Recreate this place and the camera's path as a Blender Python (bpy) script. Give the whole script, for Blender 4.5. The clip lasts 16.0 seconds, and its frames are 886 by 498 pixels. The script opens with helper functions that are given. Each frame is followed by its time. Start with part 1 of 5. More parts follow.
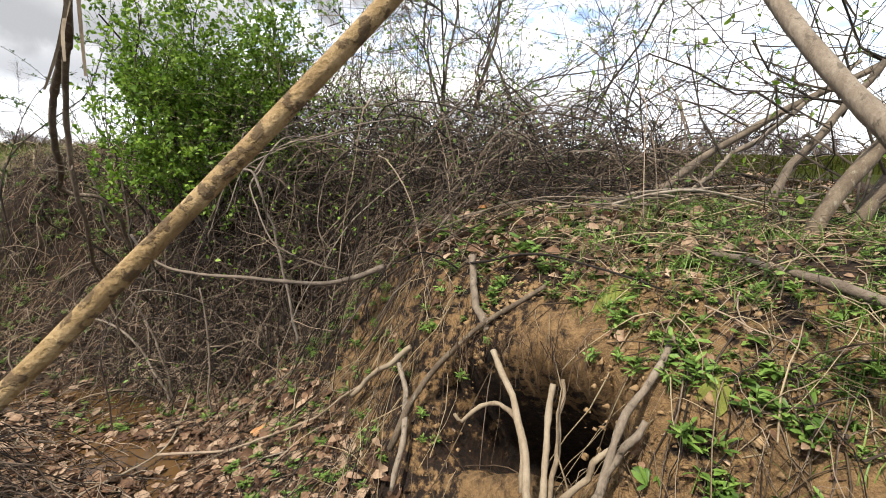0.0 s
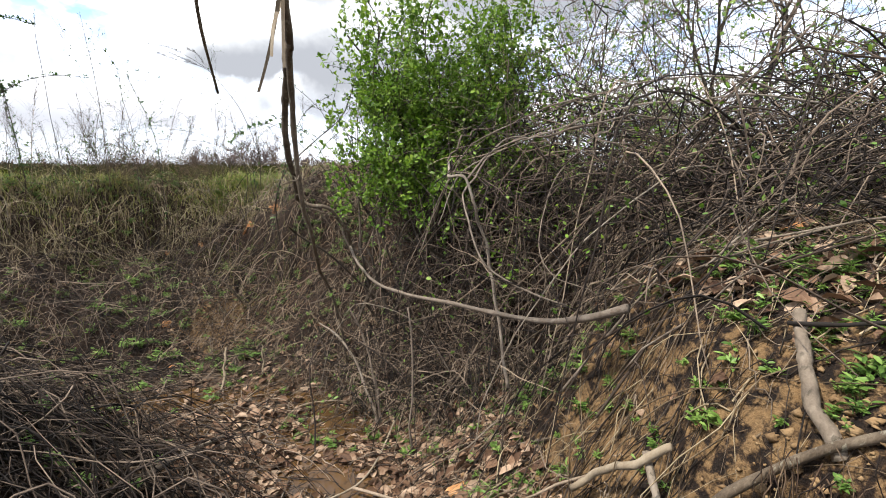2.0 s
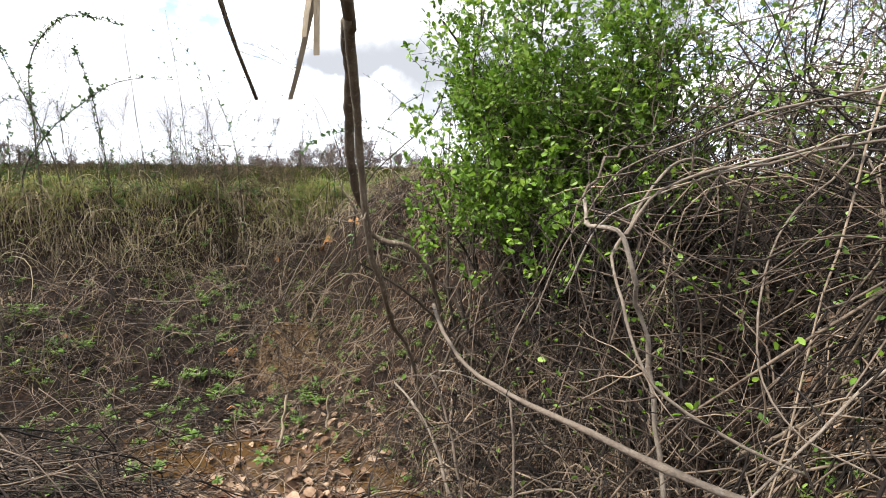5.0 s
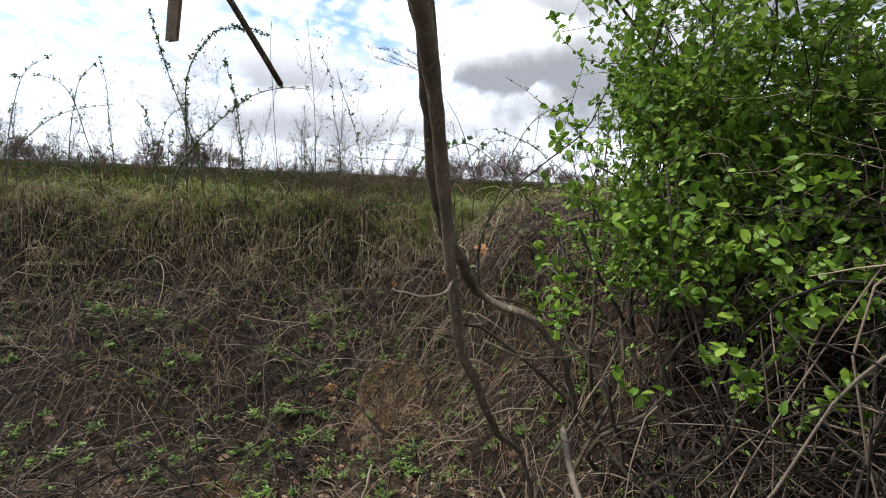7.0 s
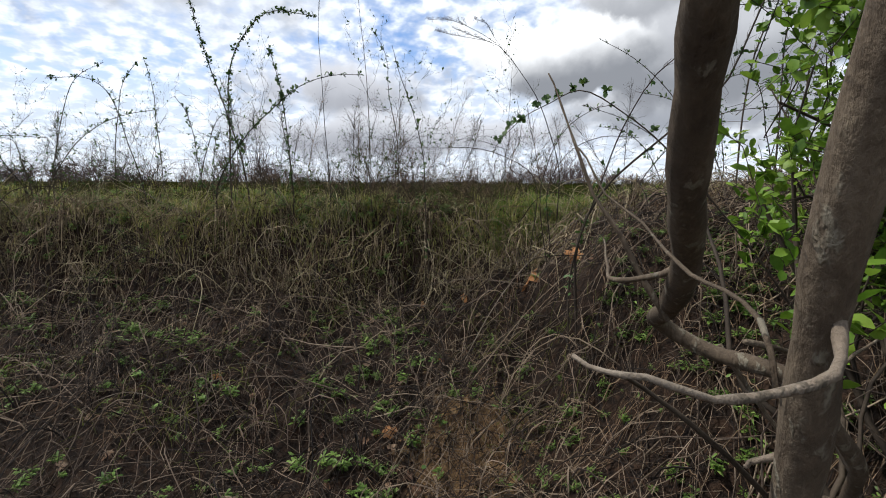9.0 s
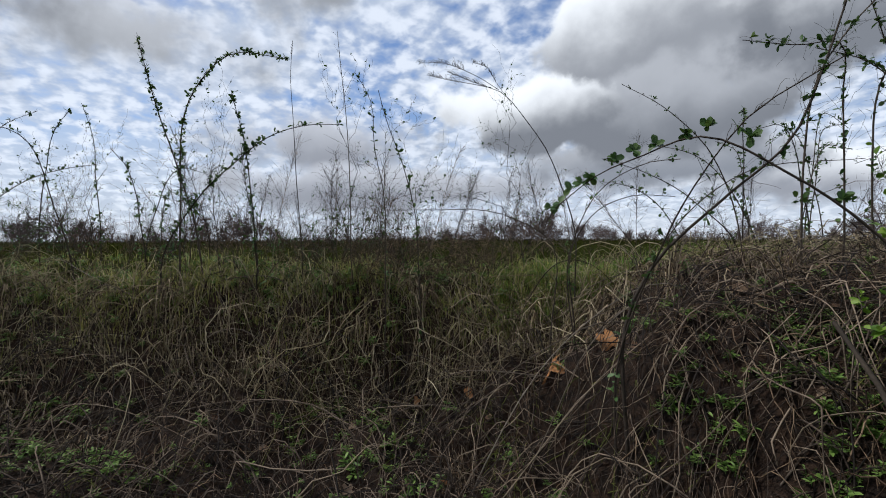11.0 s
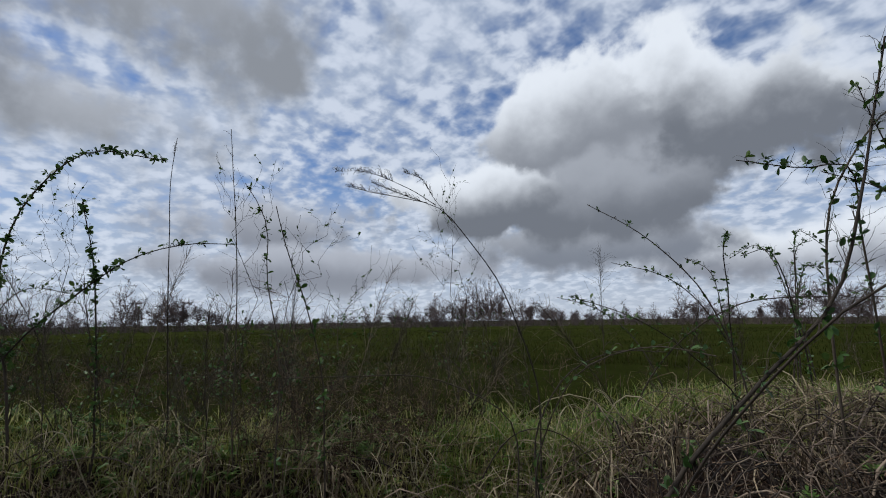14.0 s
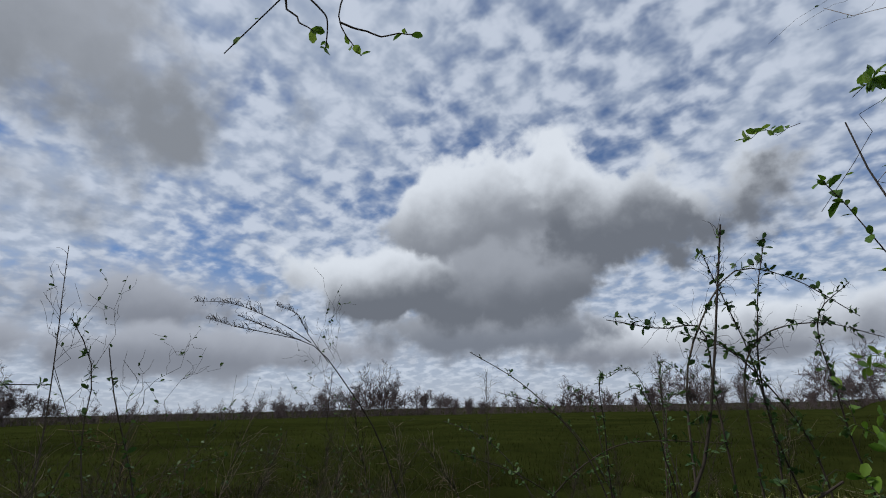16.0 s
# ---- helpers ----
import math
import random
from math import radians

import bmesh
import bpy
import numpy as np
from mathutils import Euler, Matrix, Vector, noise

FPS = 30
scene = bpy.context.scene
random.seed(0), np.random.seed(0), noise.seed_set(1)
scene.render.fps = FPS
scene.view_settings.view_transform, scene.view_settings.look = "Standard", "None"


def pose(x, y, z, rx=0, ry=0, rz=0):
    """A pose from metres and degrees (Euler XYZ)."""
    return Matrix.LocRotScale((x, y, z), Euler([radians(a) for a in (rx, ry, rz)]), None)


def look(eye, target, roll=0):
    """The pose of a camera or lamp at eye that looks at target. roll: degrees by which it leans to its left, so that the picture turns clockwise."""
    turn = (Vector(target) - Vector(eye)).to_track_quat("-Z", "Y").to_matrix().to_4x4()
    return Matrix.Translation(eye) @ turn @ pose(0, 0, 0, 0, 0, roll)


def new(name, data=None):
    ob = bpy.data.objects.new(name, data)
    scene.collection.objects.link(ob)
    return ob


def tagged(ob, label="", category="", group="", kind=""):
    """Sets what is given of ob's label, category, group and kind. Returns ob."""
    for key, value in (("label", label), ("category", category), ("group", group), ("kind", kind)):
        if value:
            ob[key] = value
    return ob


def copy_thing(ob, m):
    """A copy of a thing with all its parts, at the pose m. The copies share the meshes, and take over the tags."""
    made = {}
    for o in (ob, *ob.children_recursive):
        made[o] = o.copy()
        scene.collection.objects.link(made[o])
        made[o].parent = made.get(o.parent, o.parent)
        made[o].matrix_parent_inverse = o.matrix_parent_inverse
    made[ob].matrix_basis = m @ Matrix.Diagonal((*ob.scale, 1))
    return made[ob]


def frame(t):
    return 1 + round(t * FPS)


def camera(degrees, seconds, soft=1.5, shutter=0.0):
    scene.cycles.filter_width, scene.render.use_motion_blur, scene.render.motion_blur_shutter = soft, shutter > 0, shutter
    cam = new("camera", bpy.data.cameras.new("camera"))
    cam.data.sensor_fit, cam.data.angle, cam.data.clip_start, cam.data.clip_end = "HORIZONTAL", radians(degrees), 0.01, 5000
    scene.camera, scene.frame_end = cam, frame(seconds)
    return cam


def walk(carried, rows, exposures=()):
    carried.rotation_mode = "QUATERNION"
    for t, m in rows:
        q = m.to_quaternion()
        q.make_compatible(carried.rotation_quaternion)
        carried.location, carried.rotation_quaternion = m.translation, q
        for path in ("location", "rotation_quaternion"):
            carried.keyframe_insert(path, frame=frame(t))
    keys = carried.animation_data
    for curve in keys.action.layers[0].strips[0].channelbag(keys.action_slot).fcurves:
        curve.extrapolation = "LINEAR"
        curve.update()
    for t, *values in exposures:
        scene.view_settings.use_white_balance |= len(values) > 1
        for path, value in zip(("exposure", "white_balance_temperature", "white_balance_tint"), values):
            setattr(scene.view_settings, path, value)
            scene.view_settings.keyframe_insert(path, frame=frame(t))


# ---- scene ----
cam = camera(86.4, 16.0, 1.0)
METRES, EYE, TILT, LEAN, TURN = 4.5, 1.45, -10.75, -1.75, 0.0
ROWS = [
    (0.0, 0.0, 0.0, 0.0, 0.0, 0.0, -0.0),
    (0.5, 0.0019, 0.0385, 0.0035, 3.26, -1.95, -0.99),
    (1.0, -0.0118, 0.0737, 0.0059, 10.65, -2.53, -2.48),
    (1.5, -0.0192, 0.0901, 0.0159, 19.25, -1.09, -2.5),
    (2.0, -0.026, 0.1199, 0.0098, 27.06, 1.07, -3.3),
    (2.5, -0.0269, 0.1499, 0.0025, 31.66, 1.75, -3.58),
    (3.0, -0.0276, 0.155, 0.0188, 35.74, 1.15, -3.3),
    (5.5, -0.1441, 0.2775, 0.0762, 39.12, -1.12, -7.7),
    (6.0, -0.1589, 0.3172, 0.0916, 45.32, -1.15, -9.7),
    (6.5, -0.1765, 0.3305, 0.1003, 50.43, -0.81, -10.61),
    (7.0, -0.2129, 0.3467, 0.0968, 54.7, -1.09, -10.42),
    (7.5, -0.2542, 0.3687, 0.0891, 55.4, -0.46, -9.14),
    (8.0, -0.2919, 0.3839, 0.0815, 56.61, -0.08, -9.11),
    (8.5, -0.3242, 0.4035, 0.0782, 59.42, -0.15, -9.44),
    (9.0, -0.3409, 0.4082, 0.0831, 62.2, -0.87, -9.11),
    (11.5, -0.4949, 0.4566, 0.1194, 57.42, 8.27, -7.61),
    (12.0, -0.5234, 0.4846, 0.1241, 55.7, 10.3, -7.24),
    (12.5, -0.5441, 0.5074, 0.125, 55.19, 10.86, -7.14),
    (13.0, -0.5548, 0.5165, 0.1467, 55.32, 11.59, -6.96),
    (13.5, -0.5579, 0.5156, 0.1811, 55.25, 13.55, -6.52),
    (14.0, -0.5627, 0.5125, 0.2043, 53.16, 16.4, -6.8),
    (14.5, -0.5665, 0.5134, 0.2226, 50.33, 18.57, -6.8),
    (15.0, -0.5618, 0.5182, 0.239, 47.59, 21.39, -6.48),
    (15.5, -0.5576, 0.5264, 0.2515, 44.18, 24.78, -5.06),
    (16.0, -0.5589, 0.5212, 0.2624, 40.81, 27.73, -4.62),
]
walk(cam, [(t, pose(0, 0, EYE, TILT, LEAN, TURN) @ pose(METRES * x, METRES * y, METRES * z, 90 + pitch, roll, yaw)) for t, x, y, z, yaw, pitch, roll in ROWS],
     exposures=[(0.0, 1.18, 6850, 10), (1.0, 1.5, 6800, 10), (1.5, 1.5, 6650, 10), (2.0, 1.25, 6500, 10), (3.0, 1.07, 6500, 10), (5.5, 1.58, 6550, 10), (6.0, 1.32, 6500, 10), (7.0, 0.80, 6350, 10),
                (7.5, 0.63, 6350, 10), (9.0, 0.32, 6350, 10), (11.5, -0.22, 6000, 10), (12.5, -0.32, 5950, 10), (14.5, -0.55, 5950, 10), (16.0, -0.65, 5950, 10)])

# ---- world and sun ----
SUN_EL, SUN_AZ = 58.0, 222.0            # degrees; azimuth clockwise from +y


class Nodes:
    """Small helper round a node tree."""

    def __init__(self, tree):
        self.tree = tree
        tree.nodes.clear()

    def add(self, kind, ins=()):
        n = self.tree.nodes.new(kind)
        for k, v in dict(ins).items():
            self.plug(n.inputs[k], v)
        return n

    def plug(self, socket, v):
        if isinstance(v, bpy.types.NodeSocket):
            self.tree.links.new(v, socket)
        elif isinstance(v, bpy.types.Node):
            self.tree.links.new(v.outputs[0], socket)
        else:
            socket.default_value = v

    def math(self, op, a, b=0.0, c=0.0, clamp=False):
        n = self.add("ShaderNodeMath", {0: a, 1: b, 2: c})
        n.operation, n.use_clamp = op, clamp
        return n.outputs[0]

    def vec(self, op, a, b=(0, 0, 0)):
        n = self.add("ShaderNodeVectorMath", {0: a, 1: b})
        n.operation = op
        return n.outputs[0]

    def noise(self, vector, scale, detail=4.0, rough=0.55, distort=0.0):
        return self.add("ShaderNodeTexNoise", {"Vector": vector, "Scale": scale, "Detail": detail, "Roughness": rough, "Distortion": distort}).outputs[0]

    def step(self, v, lo, hi):
        n = self.add("ShaderNodeMapRange", {"Value": v, "From Min": lo, "From Max": hi})
        n.interpolation_type = "SMOOTHSTEP"
        return n.outputs[0]

    def mix(self, f, a, b, blend="MIX"):
        n = self.add("ShaderNodeMix")
        n.data_type, n.blend_type = "RGBA", blend
        self.plug(n.inputs[0], f), self.plug(n.inputs[6], a), self.plug(n.inputs[7], b)
        return n.outputs[2]


def rgb(r, g, b):
    return (r, g, b, 1.0)


world = bpy.data.worlds.new("sky")
scene.world = world
world.use_nodes = True
N = Nodes(world.node_tree)
way = N.add("ShaderNodeTexCoord").outputs["Generated"]
split = N.add("ShaderNodeSeparateXYZ", {0: way})
dx, dy, dz = split.outputs
el = N.math("MULTIPLY", N.math("ARCSINE", dz), 57.2958)
az = N.math("MULTIPLY", N.math("ARCTAN2", N.math("MULTIPLY", dx, -1.0), dy), 57.2958)     # to the left of +y
sky = N.add("ShaderNodeTexSky")
sky.sky_type, sky.sun_disc, sky.sun_elevation, sky.sun_rotation, sky.dust_density = "NISHITA", False, radians(SUN_EL), radians(SUN_AZ), 0.6
blue = N.mix(1.0, sky.outputs[0], rgb(0.078, 0.088, 0.105), "MULTIPLY")
# high rippled cloud on a flat layer
level = N.math("ADD", N.math("ABSOLUTE", dz), 0.30)
flat = N.add("ShaderNodeCombineXYZ", {0: N.math("DIVIDE", dx, level), 1: N.math("DIVIDE", dy, level), 2: 0.0}).outputs[0]
big = N.noise(flat, 1.5, 3.0, 0.5)
ripple = N.noise(flat, 15.0, 3.0, 0.5, 0.15)
broad = N.noise(N.vec("ADD", flat, (3.7, 1.9, 0.0)), 5.0, 2.0, 0.5)
veil = N.step(N.math("ADD", N.math("ADD", N.math("MULTIPLY", big, 0.80), N.math("MULTIPLY", ripple, 0.80)), N.math("MULTIPLY", broad, 0.35)), 0.67, 1.06)
veil = N.math("MAXIMUM", veil, N.step(el, 17.0, 6.0))
thin = N.mix(N.step(ripple, 0.40, 0.66), rgb(0.50, 0.55, 0.63), rgb(0.76, 0.79, 0.84))
colour = N.mix(N.math("MULTIPLY", veil, 0.92), blue, thin)
# heaped clouds: (azimuth, elevation of the middle, half width, half height)
puff = N.noise(way, 6.0, 6.0, 0.52, 0.0)
lumps = N.noise(way, 17.0, 4.0, 0.5, 0.0)
wob = N.math("ADD", N.math("MULTIPLY", N.math("SUBTRACT", puff, 0.5), 2.3), N.math("MULTIPLY", N.math("SUBTRACT", lumps, 0.5), 0.55))


def heap(col, a, e, wa, we, top, base, soft=0.75, lo=-0.55, hi=0.75):
    u = N.math("DIVIDE", N.math("SUBTRACT", az, a), wa)
    v = N.math("DIVIDE", N.math("SUBTRACT", el, e), we)
    r = N.math("SQRT", N.math("ADD", N.math("MULTIPLY", u, u), N.math("MULTIPLY", v, v)))
    inside = N.step(N.math("ADD", r, wob), 1.12, 1.12 - soft)
    lift = N.step(N.math("ADD", N.math("ADD", v, N.math("MULTIPLY", wob, 0.75)), N.math("MULTIPLY", u, 0.15)), lo, hi)
    return N.mix(inside, col, N.mix(lift, base, top))


GREY, PALE, WHITE = rgb(0.20, 0.21, 0.23), rgb(0.42, 0.43, 0.45), rgb(0.92, 0.93, 0.93)
LOW, MID = rgb(0.30, 0.31, 0.34), rgb(0.52, 0.53, 0.56)
colour = heap(colour, 84, 34, 20, 12, rgb(0.47, 0.48, 0.50), rgb(0.31, 0.32, 0.335), 0.8)
colour = heap(colour, 92, 20, 14, 6, rgb(0.50, 0.51, 0.53), rgb(0.33, 0.34, 0.355), 0.8)
colour = heap(colour, 118, 24, 26, 10, PALE, GREY, 0.9)
colour = heap(colour, 74, 11, 13, 4, MID, LOW, 0.7)
colour = heap(colour, 12, 6.5, 26, 3.5, WHITE, LOW, 0.5)
colour = heap(colour, 62, 6, 26, 3.0, MID, LOW, 0.6)
colour = heap(colour, 36, 8.5, 20, 3.4, PALE, rgb(0.25, 0.265, 0.295), 0.6)
colour = heap(colour, 12, 21, 13, 5.5, WHITE, GREY, 0.55, -0.7, 0.9)
colour = heap(colour, 25, 21.0, 20, 8.0, WHITE, GREY, 0.30, -0.3, 0.85)
colour = heap(colour, 40, 22.5, 10, 7.0, WHITE, rgb(0.30, 0.31, 0.33), 0.30, -0.6, 0.8)
colour = heap(colour, 34, 13.5, 13, 5.0, PALE, GREY, 0.45)
colour = heap(colour, 51, 14.5, 10.5, 5.2, WHITE, GREY, 0.30, -0.6, 0.7)
colour = heap(colour, -40, 25, 30, 12, WHITE, PALE, 0.7)
colour = heap(colour, -110, 30, 40, 15, WHITE, PALE, 0.7)
colour = heap(colour, 160, 28, 35, 14, WHITE, PALE, 0.7)
haze = N.step(el, 5.0, 0.0)
colour = N.mix(N.math("MULTIPLY", haze, 0.6), colour, rgb(0.60, 0.63, 0.67))
bg = N.add("ShaderNodeBackground", {"Color": colour, "Strength": 1.25})
out = N.add("ShaderNodeOutputWorld", {"Surface": bg.outputs[0]})

sun = new("sun", bpy.data.lights.new("sun", "SUN"))
sun.data.energy, sun.data.angle, sun.data.color = 3.8, radians(3.0), (1.0, 0.95, 0.86)
a, e = radians(SUN_AZ), radians(SUN_EL)
sun.matrix_world = look((0, 0, 30), (-30 * math.sin(a) * math.cos(e), -30 * math.cos(a) * math.cos(e), 30 - 30 * math.sin(e)))

# ---- materials ----


def material(name, colours, scale=20.0, rough=0.8, bump=0.3, fine=140.0, spread=0.25, sheer=0.0, gloss=0.3, stretch=(1, 1, 1), blotch=None, blotch_at=0.56):
    """Colours along a ramp over two noises, an own tint for every island and object, fine relief; sheer lets light through."""
    m = bpy.data.materials.new(name)
    m.use_nodes = True
    n = Nodes(m.node_tree)
    place = n.add("ShaderNodeTexCoord").outputs["Object"]
    place = n.vec("MULTIPLY", place, stretch)
    geo, info = n.add("ShaderNodeNewGeometry"), n.add("ShaderNodeObjectInfo")
    grain, coarse = n.noise(place, fine, 5.0, 0.65), n.noise(place, scale, 3.0, 0.5)
    own = n.math("FRACT", n.math("ADD", geo.outputs["Random Per Island"], info.outputs["Random"]))
    f = n.math("ADD", n.math("MULTIPLY", coarse, 0.55), n.math("MULTIPLY", grain, 0.45))
    f = n.math("ADD", n.math("MULTIPLY", n.math("SUBTRACT", f, 0.5), 1.7), 0.5)
    f = n.math("ADD", f, n.math("MULTIPLY", n.math("SUBTRACT", own, 0.5), spread * 2.4), clamp=True)
    ramp = n.add("ShaderNodeValToRGB", {0: f})
    els = ramp.color_ramp.elements
    while len(els) < len(colours):
        els.new(0.5)
    for i, c in enumerate(colours):
        els[i].position, els[i].color = i / (len(colours) - 1), rgb(*c)
    tone = ramp.outputs[0]
    height = n.math("ADD", n.math("MULTIPLY", grain, 0.6), n.math("MULTIPLY", coarse, 0.8))
    if blotch:
        spot = n.step(n.noise(place, scale * 2.3, 4.0, 0.6), blotch_at, blotch_at + 0.08)
        tone = n.mix(n.math("MULTIPLY", spot, 0.75), tone, rgb(*blotch))
        height = n.math("ADD", height, n.math("MULTIPLY", spot, 0.15))
    relief = n.add("ShaderNodeBump", {"Strength": bump, "Distance": 0.006, "Height": height})
    b = n.add("ShaderNodeBsdfPrincipled", {"Base Color": tone, "Roughness": rough, "Normal": relief.outputs[0], "Specular IOR Level": gloss})
    surface = b.outputs[0]
    if sheer:
        glow = n.add("ShaderNodeBsdfTranslucent", {"Color": tone})
        surface = n.add("ShaderNodeMixShader", {0: sheer, 1: surface, 2: glow.outputs[0]}).outputs[0]
    n.add("ShaderNodeOutputMaterial", {"Surface": surface})
    return m


def ground_material():
    """Clay, wet mud, litter and turf, mixed by the attribute zone (turf, wet, bare); the litter tone also paints the
    burrow's shade.
    """
    m = bpy.data.materials.new("earth")
    m.use_nodes = True
    n = Nodes(m.node_tree)
    place = n.add("ShaderNodeTexCoord").outputs["Object"]
    painted = n.add("ShaderNodeAttribute")
    painted.attribute_name = "zone"
    zone = n.add("ShaderNodeSeparateColor", {0: painted.outputs["Color"]})
    turf, wet, bare = zone.outputs[:3]
    a, b, c = n.noise(place, 3.0, 5.0), n.noise(place, 26.0, 6.0, 0.65), n.noise(place, 160.0, 4.0, 0.7)
    clay = n.mix(n.step(b, 0.3, 0.7), rgb(0.060, 0.034, 0.015), rgb(0.195, 0.118, 0.053))
    clay = n.mix(n.math("MULTIPLY", n.step(c, 0.45, 0.75), 0.6), clay, rgb(0.26, 0.17, 0.085))
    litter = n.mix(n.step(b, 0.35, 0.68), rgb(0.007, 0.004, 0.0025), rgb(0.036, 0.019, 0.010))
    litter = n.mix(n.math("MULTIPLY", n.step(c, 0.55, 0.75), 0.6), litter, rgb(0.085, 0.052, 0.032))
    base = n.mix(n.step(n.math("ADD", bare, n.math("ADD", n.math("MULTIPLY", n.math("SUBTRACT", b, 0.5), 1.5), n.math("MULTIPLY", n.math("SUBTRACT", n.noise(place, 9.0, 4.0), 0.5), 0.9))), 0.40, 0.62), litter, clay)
    mud = n.mix(n.step(b, 0.35, 0.65), rgb(0.032, 0.017, 0.007), rgb(0.145, 0.084, 0.037))
    base = n.mix(wet, base, mud)
    far = n.noise(n.vec("MULTIPLY", place, (0.35, 0.35, 0.35)), 1.0, 8.0, 0.7)
    # turf kept dark: cloud shade over the field put into its colour
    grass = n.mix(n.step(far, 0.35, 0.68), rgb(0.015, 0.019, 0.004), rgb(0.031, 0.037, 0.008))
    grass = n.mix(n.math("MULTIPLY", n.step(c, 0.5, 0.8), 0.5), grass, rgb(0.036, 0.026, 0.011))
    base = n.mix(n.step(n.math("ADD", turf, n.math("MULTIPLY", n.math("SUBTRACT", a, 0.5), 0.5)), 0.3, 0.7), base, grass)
    height = n.math("ADD", n.math("MULTIPLY", b, 0.7), n.math("MULTIPLY", c, 0.3))
    relief = n.add("ShaderNodeBump", {"Strength": 1.0, "Distance": 0.032, "Height": height})
    p = n.add("ShaderNodeBsdfPrincipled", {"Base Color": base, "Roughness": n.math("SUBTRACT", 0.92, n.math("MULTIPLY", wet, 0.6)), "Normal": relief.outputs[0], "Specular IOR Level": n.math("ADD", n.math("MULTIPLY", n.math("SUBTRACT", 1.0, turf), 0.25), n.math("MULTIPLY", wet, 0.25))})
    n.add("ShaderNodeOutputMaterial", {"Surface": p.outputs[0]})
    return m


EARTH = ground_material()
BARK = material("bark", [(0.026, 0.018, 0.011), (0.082, 0.060, 0.040), (0.190, 0.150, 0.105)], 30, 0.85, 1.0, 190, 0.08, stretch=(1, 1, 0.4), blotch=(0.20, 0.18, 0.135), blotch_at=0.58)
GREYBARK = material("grey_bark", [(0.068, 0.053, 0.038), (0.143, 0.112, 0.083), (0.247, 0.210, 0.165)], 24, 0.85, 1.0, 150, 0.15, stretch=(1, 1, 0.4), blotch=(0.06, 0.05, 0.035))
POLEBARK = material("tan_bark", [(0.035, 0.020, 0.009), (0.225, 0.148, 0.064), (0.410, 0.300, 0.160)], 42, 0.75, 1.0, 300, 0.0, blotch=(0.045, 0.026, 0.012), blotch_at=0.51)
DEADWOOD = material("dead_wood", [(0.0794, 0.0546, 0.0322), (0.1786, 0.1389, 0.0942), (0.2579, 0.2133, 0.1538)], 25, 0.9, 0.6, 160, 0.15, stretch=(1, 1, 0.4))
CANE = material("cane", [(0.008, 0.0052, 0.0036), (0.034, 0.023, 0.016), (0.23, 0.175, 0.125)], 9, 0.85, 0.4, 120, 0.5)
# cane again, darkened: the shade inside the growth put into its colour
SHADECANE = material("shaded_cane", [(0.006, 0.004, 0.003), (0.022, 0.014, 0.010), (0.15, 0.112, 0.082)], 9, 0.9, 0.4, 120, 0.5)
PALECANE = material("pale_cane", [(0.0450, 0.0315, 0.0218), (0.128, 0.101, 0.077), (0.230, 0.196, 0.157)], 22, 0.85, 0.8, 150, 0.28, blotch=(0.10, 0.07, 0.05))
DARKTWIG = material("dark_twig", [(0.0165, 0.0121, 0.0088), (0.0413, 0.0303, 0.0209), (0.0715, 0.0550, 0.0385)], 12, 0.85, 0.4, 120, 0.3)
STRAW = material("straw", [(0.026, 0.016, 0.009), (0.105, 0.073, 0.043), (0.330, 0.260, 0.165)], 5, 0.9, 0.2, 80, 0.45, sheer=0.12)
ROOT = material("hanging_root", [(0.010, 0.0055, 0.0032), (0.050, 0.028, 0.016), (0.21, 0.145, 0.09)], 5, 0.95, 0.2, 80, 0.45)
# field blades, darkened by the same cloud shade in their colour
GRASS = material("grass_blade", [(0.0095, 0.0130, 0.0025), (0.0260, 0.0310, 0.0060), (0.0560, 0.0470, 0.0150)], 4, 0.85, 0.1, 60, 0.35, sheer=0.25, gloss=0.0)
GREENBLADE = material("green_blade", [(0.045, 0.095, 0.012), (0.105, 0.190, 0.022), (0.210, 0.270, 0.055)], 4, 0.6, 0.1, 60, 0.4, sheer=0.3)
# paler straw for the bank top, the light there put into its colour
LITSTRAW = material("lit_straw", [(0.080, 0.060, 0.034), (0.215, 0.170, 0.096), (0.400, 0.340, 0.220)], 5, 0.9, 0.2, 80, 0.45, sheer=0.2)
# lip blades, lighter: sun on the bank top put into their colour
SUNBLADE = material("sunlit_blade", [(0.090, 0.118, 0.021), (0.245, 0.255, 0.054), (0.470, 0.410, 0.165)], 4, 0.6, 0.1, 60, 0.4, sheer=0.3)
LEAF = material("young_leaf", [(0.042, 0.095, 0.009), (0.110, 0.205, 0.018), (0.210, 0.310, 0.040)], 8, 0.5, 0.15, 60, 0.35, sheer=0.4)
WEED = material("weed_leaf", [(0.045, 0.090, 0.016), (0.105, 0.185, 0.033), (0.200, 0.290, 0.070)], 8, 0.5, 0.15, 60, 0.35, sheer=0.3)
DARKLEAF = material("dark_leaf", [(0.020, 0.050, 0.010), (0.045, 0.095, 0.020), (0.09, 0.14, 0.03)], 8, 0.5, 0.15, 60, 0.3, sheer=0.25)
DEADLEAF = material("dead_leaf", [(0.040, 0.019, 0.010), (0.140, 0.078, 0.044), (0.320, 0.228, 0.155)], 12, 0.8, 0.3, 90, 0.4, sheer=0.12)
ORANGELEAF = material("orange_leaf", [(0.20, 0.08, 0.026), (0.34, 0.16, 0.06), (0.46, 0.26, 0.12)], 14, 0.8, 0.3, 90, 0.15, sheer=0.12)
